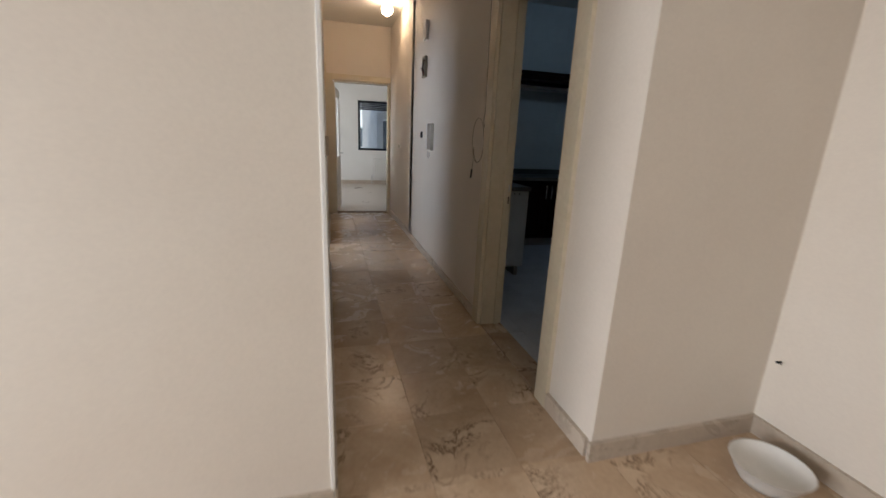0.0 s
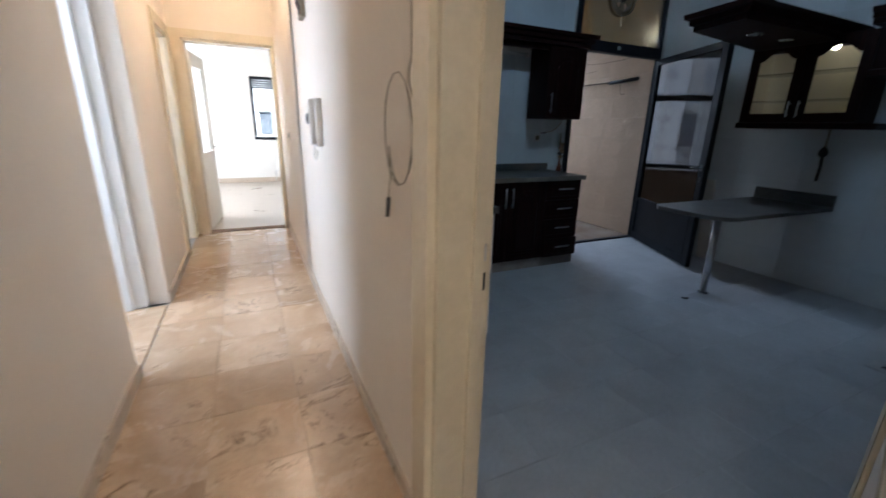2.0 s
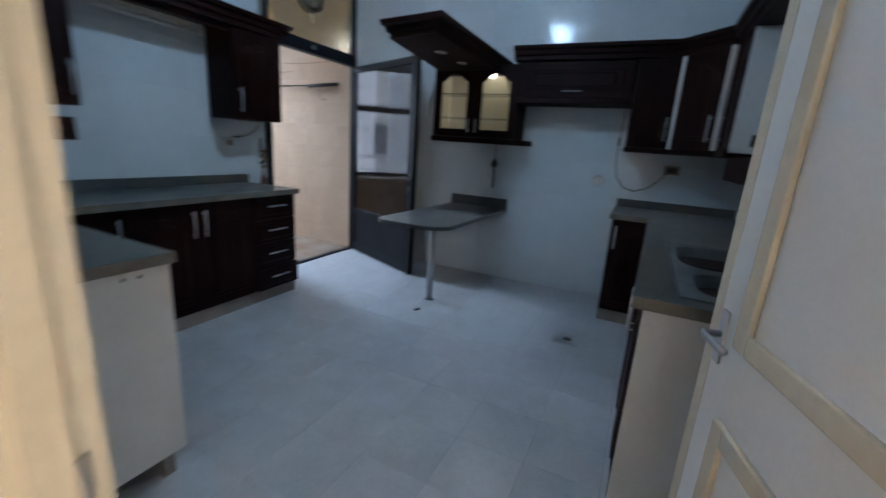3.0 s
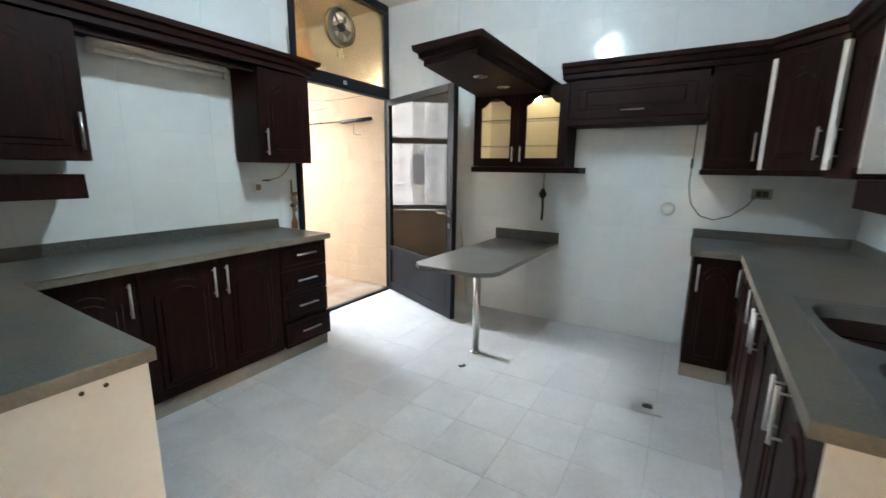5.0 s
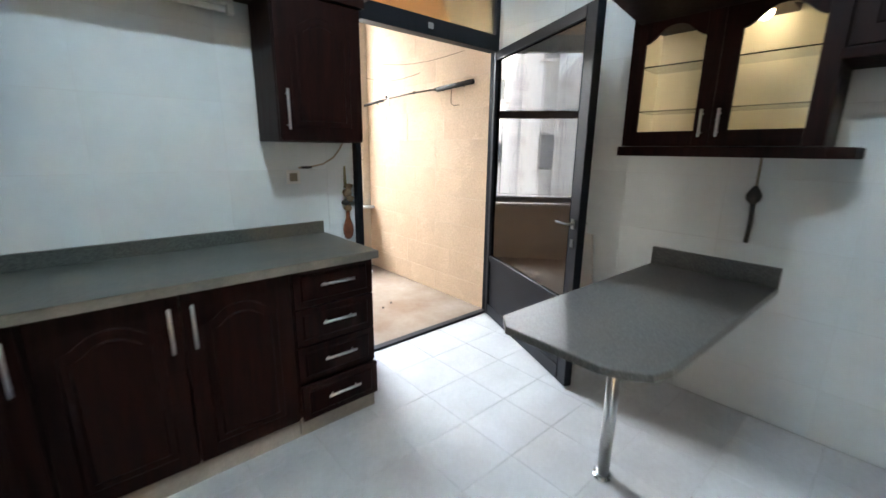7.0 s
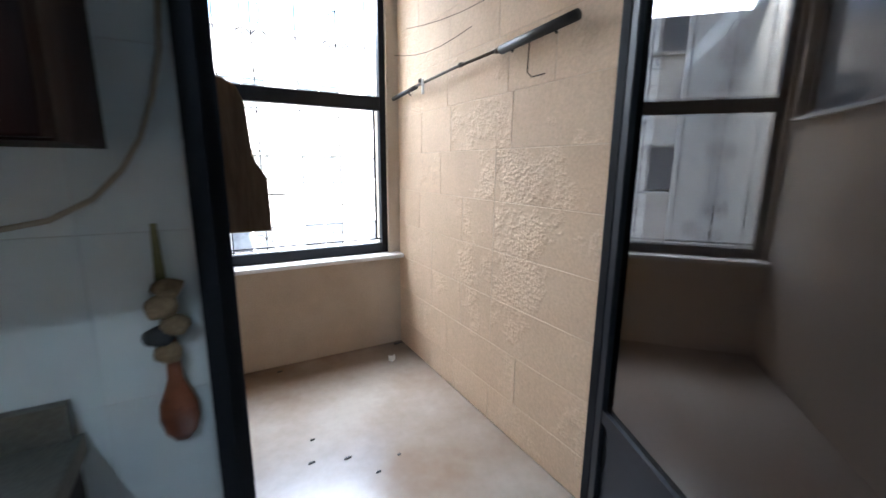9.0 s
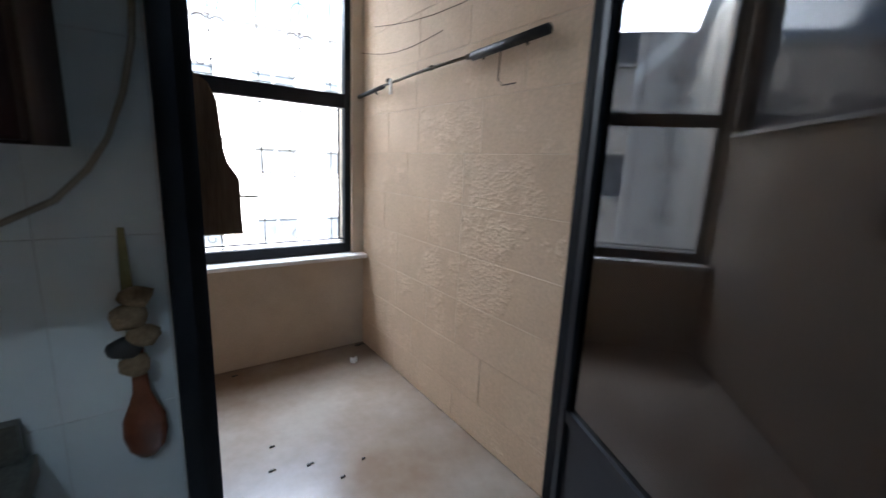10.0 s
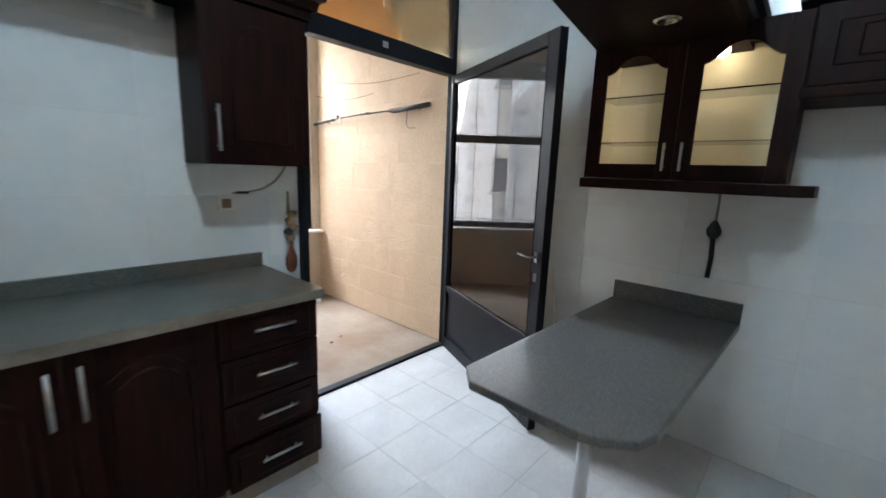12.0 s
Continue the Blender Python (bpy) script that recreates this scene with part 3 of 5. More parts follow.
# worktops
top1 = thing("worktop", (3.2, 5.3, 0.86), "green-grey speckled granite worktop, dusty, turning a corner", "worktop")
slab1 = part("slab", prism([(1.912, 5.585), (1.912, 3.87), (2.59, 3.87), (2.59, 4.985), (4.305, 4.985), (4.305, 5.585)], 0.862, 0.902, 0.006), GRAN, top1)
panels("upstand", GRAN, top1, "", (1.914, 4.29, 5.565, 5.587, 0.902, 0.972), (1.914, 1.934, 3.89, 5.565, 0.902, 0.972))
top2 = thing("worktop", (4.6, 1.95, 0.86), "grey-green granite worktop with an inset double sink", "worktop")
slab2 = part("slab", prism([(3.12, 1.675), (5.797, 1.675), (5.797, 2.605), (5.155, 2.605), (5.155, 2.335), (3.12, 2.39), (3.12, 2.0), (3.21, 2.0), (3.21, 2.235), (4.16, 2.235), (4.16, 1.785), (3.21, 1.785), (3.21, 1.998), (3.12, 1.998)], 0.862, 0.902), GRAN, top2)
panels("upstand", GRAN, top2, "", (5.775, 5.797, 1.70, 2.60, 0.902, 0.972), (3.12, 5.797, 1.677, 1.70, 0.902, 0.972))

# sawn edges of the stone, unpolished and dusty
for slab in (slab1, slab2):
    slab.data.materials.append(GEDGE)
    for p in slab.data.polygons:
        if abs(p.normal.z) < 0.5:
            p.material_index = 1

sink = thing("sink", (3.7, 2.0, 0.75), "stainless steel double-bowl kitchen sink set in granite", "sink")


def oval(cx, cy, rx, ry, a, n=4.0):
    """A point at angle a of a rounded oblong."""
    c, s = math.cos(a), math.sin(a)
    return cx + rx * math.copysign(abs(c) ** (2 / n), c), cy + ry * math.copysign(abs(s) ** (2 / n), s)


def bowl(cx, cy, rx, ry, z0, z1):
    """Pressed bowl: rounded oblong rings from the lip down to a dished floor with a waste hole."""
    bm = bmesh.new()
    rings = []
    for k, z in ((1.0, z1), (0.97, z1 - 0.012), (0.93, z0 + 0.05), (0.86, z0 + 0.015), (0.72, z0), (0.16, z0 - 0.006), (0.12, z0 - 0.02)):
        rings.append([bm.verts.new((*oval(cx, cy, rx * k, ry * k, q * math.tau / 32), z)) for q in range(32)])
    for lo, hi in zip(rings, rings[1:]):
        for q in range(32):
            bm.faces.new((lo[q], lo[(q + 1) % 32], hi[(q + 1) % 32], hi[q]))
    bm.faces.new(rings[-1])
    return bm


def rim_plate(x0, x1, y0, y1, cx, cy, rx, ry, z, bm):
    """Flat rim with a rounded hole, rolled down at the outside."""
    corners = [math.atan2(y - cy, x - cx) % math.tau for x in (x0, x1) for y in (y0, y1)]
    angs = sorted([q * math.tau / 32 for q in range(32)] + corners)
    inner, outer, foot = [], [], []
    for a in angs:
        dx, dy = math.cos(a), math.sin(a)
        t = min((x1 - cx) / dx if dx > 1e-6 else 99, (x0 - cx) / dx if dx < -1e-6 else 99, (y1 - cy) / dy if dy > 1e-6 else 99, (y0 - cy) / dy if dy < -1e-6 else 99)
        inner.append(bm.verts.new((*oval(cx, cy, rx, ry, a), z)))
        outer.append(bm.verts.new((cx + dx * t, cy + dy * t, z)))
        foot.append(bm.verts.new((cx + dx * t, cy + dy * t, z - 0.008)))
    for q in range(len(angs)):
        p = (q + 1) % len(angs)
        bm.faces.new((inner[q], inner[p], outer[p], outer[q]))
        bm.faces.new((outer[q], outer[p], foot[p], foot[q]))
    return bm


rim = rim_plate(3.19, 3.60, 1.765, 2.255, 3.40, 2.0, 0.165, 0.195, 0.910, bmesh.new())
part("rim", rim_plate(3.60, 4.18, 1.765, 2.255, 3.885, 2.01, 0.245, 0.215, 0.910, rim), SINKM, sink)
part("bowl", bowl(3.40, 2.0, 0.165, 0.195, 0.76, 0.9095), SINKM, sink, "", True)
part("bowl", bowl(3.885, 2.01, 0.245, 0.215, 0.73, 0.9095), SINKM, sink, "", True)
tap = thing("tap", (3.66, 1.74, 0.902), "chrome mixer tap with a swan-neck spout", "tap")
part("spout", tube([(3.66, 1.74, 0.902), (3.66, 1.74, 1.12)] + [(3.66, 1.74 + 0.09 - 0.09 * math.cos(a), 1.12 + 0.09 * math.sin(a)) for a in (0.5, 1.0, 1.57, 2.1, 2.7)], 0.013), CHROME, tap, "", True)
part("lever", tube([(3.68, 1.74, 0.95), (3.76, 1.76, 1.0)], 0.008), CHROME, tap, "", True)

# breakfast bar
bar = thing("breakfast_bar", (4.78, 3.95, 0), "grey granite breakfast bar on a steel post", "table")
part("tabletop", prism([(5.797, 4.255), (4.455, 4.288), (4.378, 4.21), (4.378, 3.83), (4.40, 3.765), (4.455, 3.69), (4.53, 3.664), (5.797, 3.632)], 0.708, 0.738, 0.005), GRANB, bar)
part("upstand", box(5.775, 5.798, 3.632, 4.25, 0.738, 0.84, 0.003), GRANB, bar)
post = part("post", tube([(4.783, 3.952, 0.0), (4.783, 3.952, 0.708)], 0.027, 20), STEEL, bar, "polished steel post", True)
part("foot_ring", lathe([(0.045, 0.0), (0.045, 0.008), (0.03, 0.016)], (4.783, 3.952, 0.0)), CHROME, post, "", True)


# upper cabinets
def upper_unit(m, w, h, label, doors, depth=0.30, shelf=0.0):
    c = thing("wall_cabinet", m @ Vector((w / 2, depth / 2, 0)), label, "cabinet", "kitchen wall cabinets")
    carcass(c, m, w, depth, h)
    for a, b, side, name in doors:
        panel_door(c, m @ Matrix.Translation((a + 0.003, 0, 0.003)), b - a - 0.006, h - 0.006, side, h > 0.4, name, None if h > 0.4 else 0.05)
    if shelf:
        part("base_moulding", box(-0.01, w + 0.01, -0.02, depth, -shelf, -0.002, 0.008, None, m), WOOD, c)
    return c


upper_unit(frame_at(2.42, 5.265, 1.41, 0), 0.575, 0.66, "dark mahogany wall cabinet with an arched panel door", [(0, 0.575, "r", "door")])
upper_unit(frame_at(3.965, 5.265, 1.425, 0), 0.44, 0.645, "small dark mahogany wall cabinet beside the balcony door", [(0, 0.44, "l", "door")])
upper_unit(frame_at(5.49, 3.545, 1.79, -90), 0.93, 0.29, "dark mahogany wide flip-up wall cabinet", [(0, 0.93, "h", "flap")], 0.30, 0.045)
upper_unit(frame_at(5.49, 2.60, 1.42, -90), 0.31, 0.67, "reddish mahogany wall cabinet with an arched door", [(0, 0.31, "r", "door")], 0.30, 0.04)

# diagonal corner cabinet
corner = thing("wall_cabinet", (5.6, 1.95, 1.42), "reddish mahogany diagonal corner wall cabinet, white filler strips", "cabinet", "kitchen wall cabinets")
cm = frame_at(5.475, 2.275, 1.42, -139)
cw = 0.40
part("body", prism([(5.797, 2.285), (5.497, 2.285), (5.195, 2.02), (5.195, 1.68), (5.797, 1.68)], 1.42, 2.09), WOOD, corner)
panel_door(corner, cm @ Matrix.Translation((0.02, -0.012, 0.003)), cw - 0.04, 0.664, "r")
part("filler_strip", box(-0.012, 0.018, -0.016, 0.01, 0.0, 0.67, 0.002, None, cm), MELA, corner, "white melamine filler strip")
part("filler_strip", box(cw - 0.018, cw + 0.008, -0.016, 0.01, 0.0, 0.67, 0.002, None, cm), MELA, corner, "white melamine filler strip")
part("base_moulding", prism([(5.797, 2.285), (5.47, 2.285), (5.185, 2.0), (5.185, 1.68), (5.797, 1.68)], 1.38, 1.418), WOOD, corner)
c = upper_unit(frame_at(5.185, 1.985, 1.42, 180), 0.42, 0.67, "mahogany wall cabinet over the worktop with white end panel", [(0, 0.42, "l", "door")], 0.30, 0.04)
part("end_panel", box(4.742, 4.763, 1.68, 1.99, 1.40, 2.09, 0.002), MELA, c, "white melamine end panel")
c = upper_unit(frame_at(4.05, 1.985, 1.46, 180), 0.85, 0.63, "dark mahogany wall cabinet above the sink", [(0, 0.425, "r", "door"), (0.425, 0.85, "l", "door")], 0.30, 0.04)
shelf = thing("wall_shelf", (4.4, 1.8, 1.25), "dark wooden box shelf under the wall cabinets", "shelf")
panels("board", WOOD, shelf, "", (4.06, 4.74, 1.68, 1.99, 1.24, 1.26), (4.06, 4.74, 1.97, 1.99, 1.26, 1.37), (4.06, 4.08, 1.68, 1.97, 1.26, 1.37), (4.72, 4.74, 1.68, 1.97, 1.26, 1.37))

# glazed corner cabinet over the worktop corner
gcor = thing("wall_cabinet", (2.2, 5.4, 1.41), "dark mahogany corner cabinet with a glazed door", "cabinet", "kitchen wall cabinets")
gm = frame_at(2.33, 4.93, 1.41, 75)
panels("panel", WOOD, gcor, "", (1.912, 2.40, 5.27, 5.587, 1.41, 2.07), (1.912, 1.93, 4.6, 5.27, 1.41, 2.07), (1.93, 2.30, 4.6, 4.62, 1.41, 2.07), (1.93, 2.31, 4.62, 5.27, 1.41, 1.43), (1.93, 2.31, 4.62, 5.27, 2.05, 2.07))
glass_door(gcor, frame_at(2.325, 4.605, 1.41, 90), 0.66, 0.66, "l")
part("base_moulding", box(1.915, 2.37, 4.57, 5.25, 1.36, 1.405, 0.008), WOOD, gcor)
for yy in (4.62, 5.2):
    part("turned_knob", lathe([(0.012, -0.07), (0.035, -0.055), (0.04, -0.03), (0.025, -0.01), (0.02, 0.0)], (2.33, yy, 1.36)), WOOD, gcor, "", True)

# glazed display cabinet, lit inside
disp = thing("display_cabinet", (5.64, 3.96, 1.43), "dark mahogany display cabinet with two arched glass doors, lit warm", "cabinet")
y0, y1, z0, z1 = 3.545, 4.375, 1.425, 2.07
panels("panel", WOOD, disp, "", (5.51, 5.80, y0, y0 + 0.018, z0, z1), (5.51, 5.80, y1 - 0.018, y1, z0, z1), (5.51, 5.80, y0 + 0.018, y1 - 0.018, z0, z0 + 0.018), (5.51, 5.80, y0 + 0.018, y1 - 0.018, z1 - 0.018, z1))
panels("lining", MELAY, disp, "cream melamine lining", (5.785, 5.797, y0 + 0.02, y1 - 0.02, z0 + 0.02, z1 - 0.02), (5.53, 5.785, y0 + 0.019, y0 + 0.027, z0 + 0.02, z1 - 0.02), (5.53, 5.785, y1 - 0.027, y1 - 0.019, z0 + 0.02, z1 - 0.02), (5.53, 5.785, y0 + 0.027, y1 - 0.027, z0 + 0.019, z0 + 0.026))
for zz in (1.60, 1.82):
    s = part("glass_shelf", box(5.55, 5.78, y0 + 0.03, y1 - 0.03, zz, zz + 0.006), CLEAR, disp, "glass shelf")
    s.visible_shadow = False
half = (y1 - y0) / 2
glass_door(disp, frame_at(5.49, y1, z0 + 0.002, -90), half - 0.002, z1 - z0 - 0.004, "r")
glass_door(disp, frame_at(5.49, y0 + half, z0 + 0.002, -90), half - 0.002, z1 - z0 - 0.004, "l")
part("base_moulding", prism([(5.797, y1 + 0.01), (5.47, y1 + 0.01), (5.47, y0 - 0.01), (5.60, y0 - 0.09), (5.797, y0 - 0.10)], 1.375, 1.423, 0.006), WOOD, disp)
part("lamp", lathe([(0.032, 0.0), (0.032, -0.012), (0.022, -0.016)], (5.66, 3.86, 2.051)), CABLAMP, disp, "small warm halogen lamp", True)

# cornices
cor = thing("cornice", (3.3, 5.3, 2.07), "dark mahogany cornice along the wall cabinets", "cornice")


def cornice(points, z):
    """Stepped moulding over an outline, three ledges in one closed body; each point carries the way in which it grows."""
    bm = bmesh.new()
    rings = [[bm.verts.new((x + dx * g, y + dy * g, z + h)) for x, y, dx, dy in points] for g, h in ((0, 0), (0, 0.033), (0.022, 0.04), (0.028, 0.072), (0.05, 0.08), (0.055, 0.11))]
    n = len(points)
    bm.faces.new(rings[0][::-1])
    bm.faces.new(rings[-1])
    for lo, hi in zip(rings, rings[1:]):
        for k in range(n):
            bm.faces.new((lo[k], lo[(k + 1) % n], hi[(k + 1) % n], hi[k]))
    return bm


part("north_run", cornice([(1.915, 5.585, 0, 0), (1.915, 5.245, 0, -1), (4.42, 5.245, 1, -1), (4.42, 5.585, 1, 0)], 2.072), WOOD, cor)
part("light_board", box(3.0, 3.965, 5.30, 5.32, 2.03, 2.07, 0.002), WOOD, cor)
cor2 = thing("cornice", (5.6, 3.0, 2.09), "dark mahogany cornice along the tiled wall", "cornice")
part("east_run", cornice([(5.797, 3.60, 0, 0), (5.797, 1.68, 0, 0), (5.17, 1.68, 0, 0), (5.17, 2.02, -0.7, 0.7), (5.47, 2.30, -1, 0.4), (5.47, 3.60, -1, 0)], 2.092), WOOD, cor2)
part("south_run", cornice([(5.165, 1.68, 0, 0), (5.165, 2.0, 0, 1), (3.19, 2.0, -1, 1), (3.19, 1.68, -1, 0)], 2.092), WOOD, cor2)

# canopy over the breakfast bar, hung on a chain
can = thing("canopy", (5.0, 4.0, 2.1), "dark wooden bar canopy with downlights, hung on a chain", "canopy")
part("board", cornice([(5.797, 4.36, 0, 0), (5.797, 3.76, 0, -1), (4.255, 3.745, -1, -1), (4.335, 4.15, -1, 1), (5.47, 4.34, 0, 1)], 2.02), WOOD, can)
for xx in (4.75, 5.15):
    part("downlight", lathe([(0.05, 0.0), (0.05, -0.006), (0.035, -0.010), (0.03, -0.004)], (xx, 3.96, 2.02)), CHROME, can, "unlit chrome downlight", True)
for k in range(22):
    z = 2.125 + k * 0.042
    pts = [(4.68 + 0.008 * math.cos(a) * (k % 2), 4.10 + 0.008 * math.cos(a) * (1 - k % 2), z + 0.023 + 0.023 * math.sin(a)) for a in [j * math.tau / 8 for j in range(9)]]
    part("chain_link", tube(pts, 0.0028, 5), STEEL, can)

# cooker shelf and fluorescent lamp
hood = thing("cooker_hood", (2.7, 5.4, 1.22), "dark wooden cooker hood box under the wall cabinet", "hood")
part("visor", upright([(2.45, 1.225), (2.95, 1.225), (2.945, 1.345), (2.45, 1.345)], 5.25, 5.30, Matrix.Identity(4), None, 0.004), WOOD, hood)
part("body", boxes((2.455, 2.94, 5.30, 5.585, 1.228, 1.34)), WOOD, hood)
fl = thing("fluorescent_lamp", (3.48, 5.45, 2.03), "unlit white fluorescent batten lamp under the cornice", "lamp")
part("batten", box(3.10, 3.86, 5.43, 5.48, 2.015, 2.05, 0.004), PLASTIC, fl)
part("tube", tube([(3.13, 5.455, 1.995), (3.83, 5.455, 1.995)], 0.014, 12), TUBE, fl, "white glass tube", True)
for xx in (3.11, 3.85):
    part("end_cap", box(xx - 0.014, xx + 0.014, 5.435, 5.475, 1.975, 2.016, 0.004), PLASTIC, fl)

# ---- balcony door ----
dframe = thing("balcony_door_frame", (5.17, 5.6, 0), "black aluminium door frame with a glazed transom", "door frame")
part("stile", boxes((4.518, 4.552, 5.548, 5.60, 0, H), (4.518, 4.582, 5.60, 5.645, 0, H)), ALU, dframe)
part("stile", box(5.765, 5.808, 5.575, 5.625, 0, H, 0.004), ALU, dframe)
part("transom_bar", box(4.582, 5.765, 5.55, 5.635, 2.125, 2.235, 0.004), ALU, dframe)
part("head_bar", box(4.582, 5.765, 5.55, 5.635, 2.98, H, 0.004), ALU, dframe)
part("threshold", box(4.582, 5.765, 5.575, 5.63, -0.004, 0.016, 0.003), ALU, dframe)
part("latch_keep", box(5.08, 5.12, 5.543, 5.551, 2.165, 2.20, 0.002), STEEL, dframe, "steel latch keep")
bm = bmesh.new()
cx, cz, rr = 5.11, 2.67, 0.155
n = 24
outer = [(4.588, 2.235), (5.755, 2.235), (5.755, 2.98), (4.588, 2.98)]


def edge_point(a):
    dx, dz = math.cos(a), math.sin(a)
    t = min([(5.755 - cx) / dx if dx > 1e-6 else 99, (4.588 - cx) / dx if dx < -1e-6 else 99, (2.98 - cz) / dz if dz > 1e-6 else 99, (2.235 - cz) / dz if dz < -1e-6 else 99])
    return cx + dx * t, cz + dz * t


angles = sorted([k * math.tau / n for k in range(n)] + [math.atan2(z - cz, x - cx) % math.tau for x, z in outer])
for yy in (5.592, 5.598):
    ring_i = [bm.verts.new((cx + rr * math.cos(a), yy, cz + rr * math.sin(a))) for a in angles]
    ring_o = [bm.verts.new((edge_point(a)[0], yy, edge_point(a)[1])) for a in angles]
    for i in range(len(angles)):
        j = (i + 1) % len(angles)
        bm.faces.new((ring_i[i], ring_i[j], ring_o[j], ring_o[i]))
p = part("transom_pane", bm, AMBER, dframe, "amber tinted transom pane with a fan hole")
p.visible_shadow = False

fan = thing("extractor_fan", (5.11, 5.6, 2.67), "round extractor fan set in the transom glass, dusty", "fan")
bm = lathe([(0.155, -0.03), (0.17, -0.025), (0.17, 0.03), (0.155, 0.035), (0.125, 0.035), (0.125, -0.03)], (cx, 5.595, cz), "y", 28)
bmesh.ops.delete(bm, geom=[f for f in bm.faces if len(f.verts) > 4], context="FACES_ONLY")
part("ring", bm, PLASTICB, fan, "beige plastic ring", True)
part("hub", lathe([(0.035, -0.03), (0.04, 0.0), (0.03, 0.03)], (cx, 5.595, cz), "y", 16), BLACKP, fan, "", True)
for k in range(5):
    a = k * math.tau / 5 + 0.3
    m = Matrix.Translation((cx, 5.595, cz)) @ Matrix.Rotation(a, 4, "Y") @ Matrix.Rotation(radians(28), 4, "X")
    part("blade", upright([(0.032, -0.02), (0.118, -0.042), (0.121, 0.03), (0.032, 0.02)], -0.002, 0.002, m), PLASTICB, fan)
part("cord", tube([(cx - 0.02, 5.57, cz - 0.16), (cx - 0.015, 5.568, cz - 0.2), (cx - 0.005, 5.57, cz - 0.27)], 0.003, 5), PLASTIC, fan)

# open leaf
hx, hy = 5.762, 5.56
lm = pose(hx, hy, 0, 0, 0, -113.8)
LW, LH = 1.225, 2.115
leaf = thing("balcony_door", (hx, hy, 0), "open black aluminium balcony door with bronze glass", "door")
part("stile", box(0.0, 0.045, -0.022, 0.022, 0.015, LH, 0.003, None, lm), ALU, leaf)
part("stile", box(LW - 0.085, LW, -0.022, 0.022, 0.015, LH, 0.003, None, lm), ALU, leaf)
part("rail", box(0.045, LW - 0.085, -0.02, 0.02, LH - 0.055, LH, 0.003, None, lm), ALU, leaf)
part("rail", box(0.045, LW - 0.085, -0.02, 0.02, 0.485, 0.53, 0.003, None, lm), ALU, leaf)
part("rail", box(0.045, LW - 0.085, -0.02, 0.02, 0.015, 0.10, 0.003, None, lm), ALU, leaf)
part("pane", box(0.040, LW - 0.08, -0.003, 0.003, 0.525, LH - 0.05, 0, None, lm), TINT, leaf, "bronze tinted reflective glass")
part("lower_panel", box(0.045, LW - 0.085, -0.006, 0.006, 0.10, 0.485, 0, None, lm), ALU, leaf, "plain black aluminium panel")
hd = part("handle", tube([lm @ Vector(p) for p in ((LW - 0.045, -0.022, 1.0), (LW - 0.045, -0.06, 1.0), (LW - 0.06, -0.065, 1.0), (LW - 0.165, -0.06, 0.998))], 0.0065), SINKM, leaf, "steel lever handle", True)
part("rose", box(LW - 0.058, LW - 0.032, -0.028, -0.02, 0.975, 1.025, 0.003, None, lm), SINKM, hd)
hd2 = part("handle", tube([lm @ Vector(p) for p in ((LW - 0.045, 0.022, 1.0), (LW - 0.045, 0.06, 1.0), (LW - 0.06, 0.065, 1.0), (LW - 0.165, 0.06, 0.998))], 0.0065), SINKM, leaf, "steel lever handle", True)
part("keyhole_plate", box(LW - 0.056, LW - 0.034, -0.027, -0.02, 0.87, 0.91, 0.003, None, lm), SINKM, leaf, "steel keyhole plate")

lampo = new("display_light", bpy.data.lights.new("display_light", "POINT"))
lampo.data.energy, lampo.data.color, lampo.data.shadow_soft_size = CAB_W, (1.0, 0.84, 0.56), 0.03
lampo.location = Vector((5.66, 3.86, 2.01)) * U

# ---- balcony ----
win = thing("balcony_window", (5.15, 7.6, 0.745), "tall black aluminium balcony window in two lights, open to the sky", "window")
part("stile", box(4.58, 4.625, 7.57, 7.625, 0.745, 2.80, 0.003), ALU, win)
part("stile", box(5.675, 5.72, 7.57, 7.625, 0.745, 2.80, 0.003), ALU, win)
part("rail", box(4.625, 5.675, 7.57, 7.625, 0.745, 0.815, 0.003), ALU, win)
part("rail", box(4.625, 5.675, 7.57, 7.625, 1.79, 1.885, 0.003), ALU, win)
part("rail", box(4.625, 5.675, 7.57, 7.625, 2.75, 2.80, 0.003), ALU, win)
part("bead", box(4.625, 5.675, 7.585, 7.61, 0.845, 0.853), ALU, win)
part("sash_edge", box(5.635, 5.645, 7.59, 7.61, 0.853, 1.79), ALU, win)

grille = thing("window_grille", (5.15, 7.75, 0.745), "black wrought iron grille with scrolls outside the window", "grille")


def spiral(x, z, sx, sz, r=0.055, turns=1.35, n=15):
    """A scroll that starts on the bar at (x, z) and curls away towards sx, sz."""
    pts = []
    for k in range(n):
        a = k / (n - 1)
        rad, th = r * (1 - 0.78 * a), math.pi - a * turns * math.tau
        pts.append((x + sx * (r + rad * math.cos(th)), 7.75, z + sz * (rad * math.sin(th) + 0.012)))
    return pts


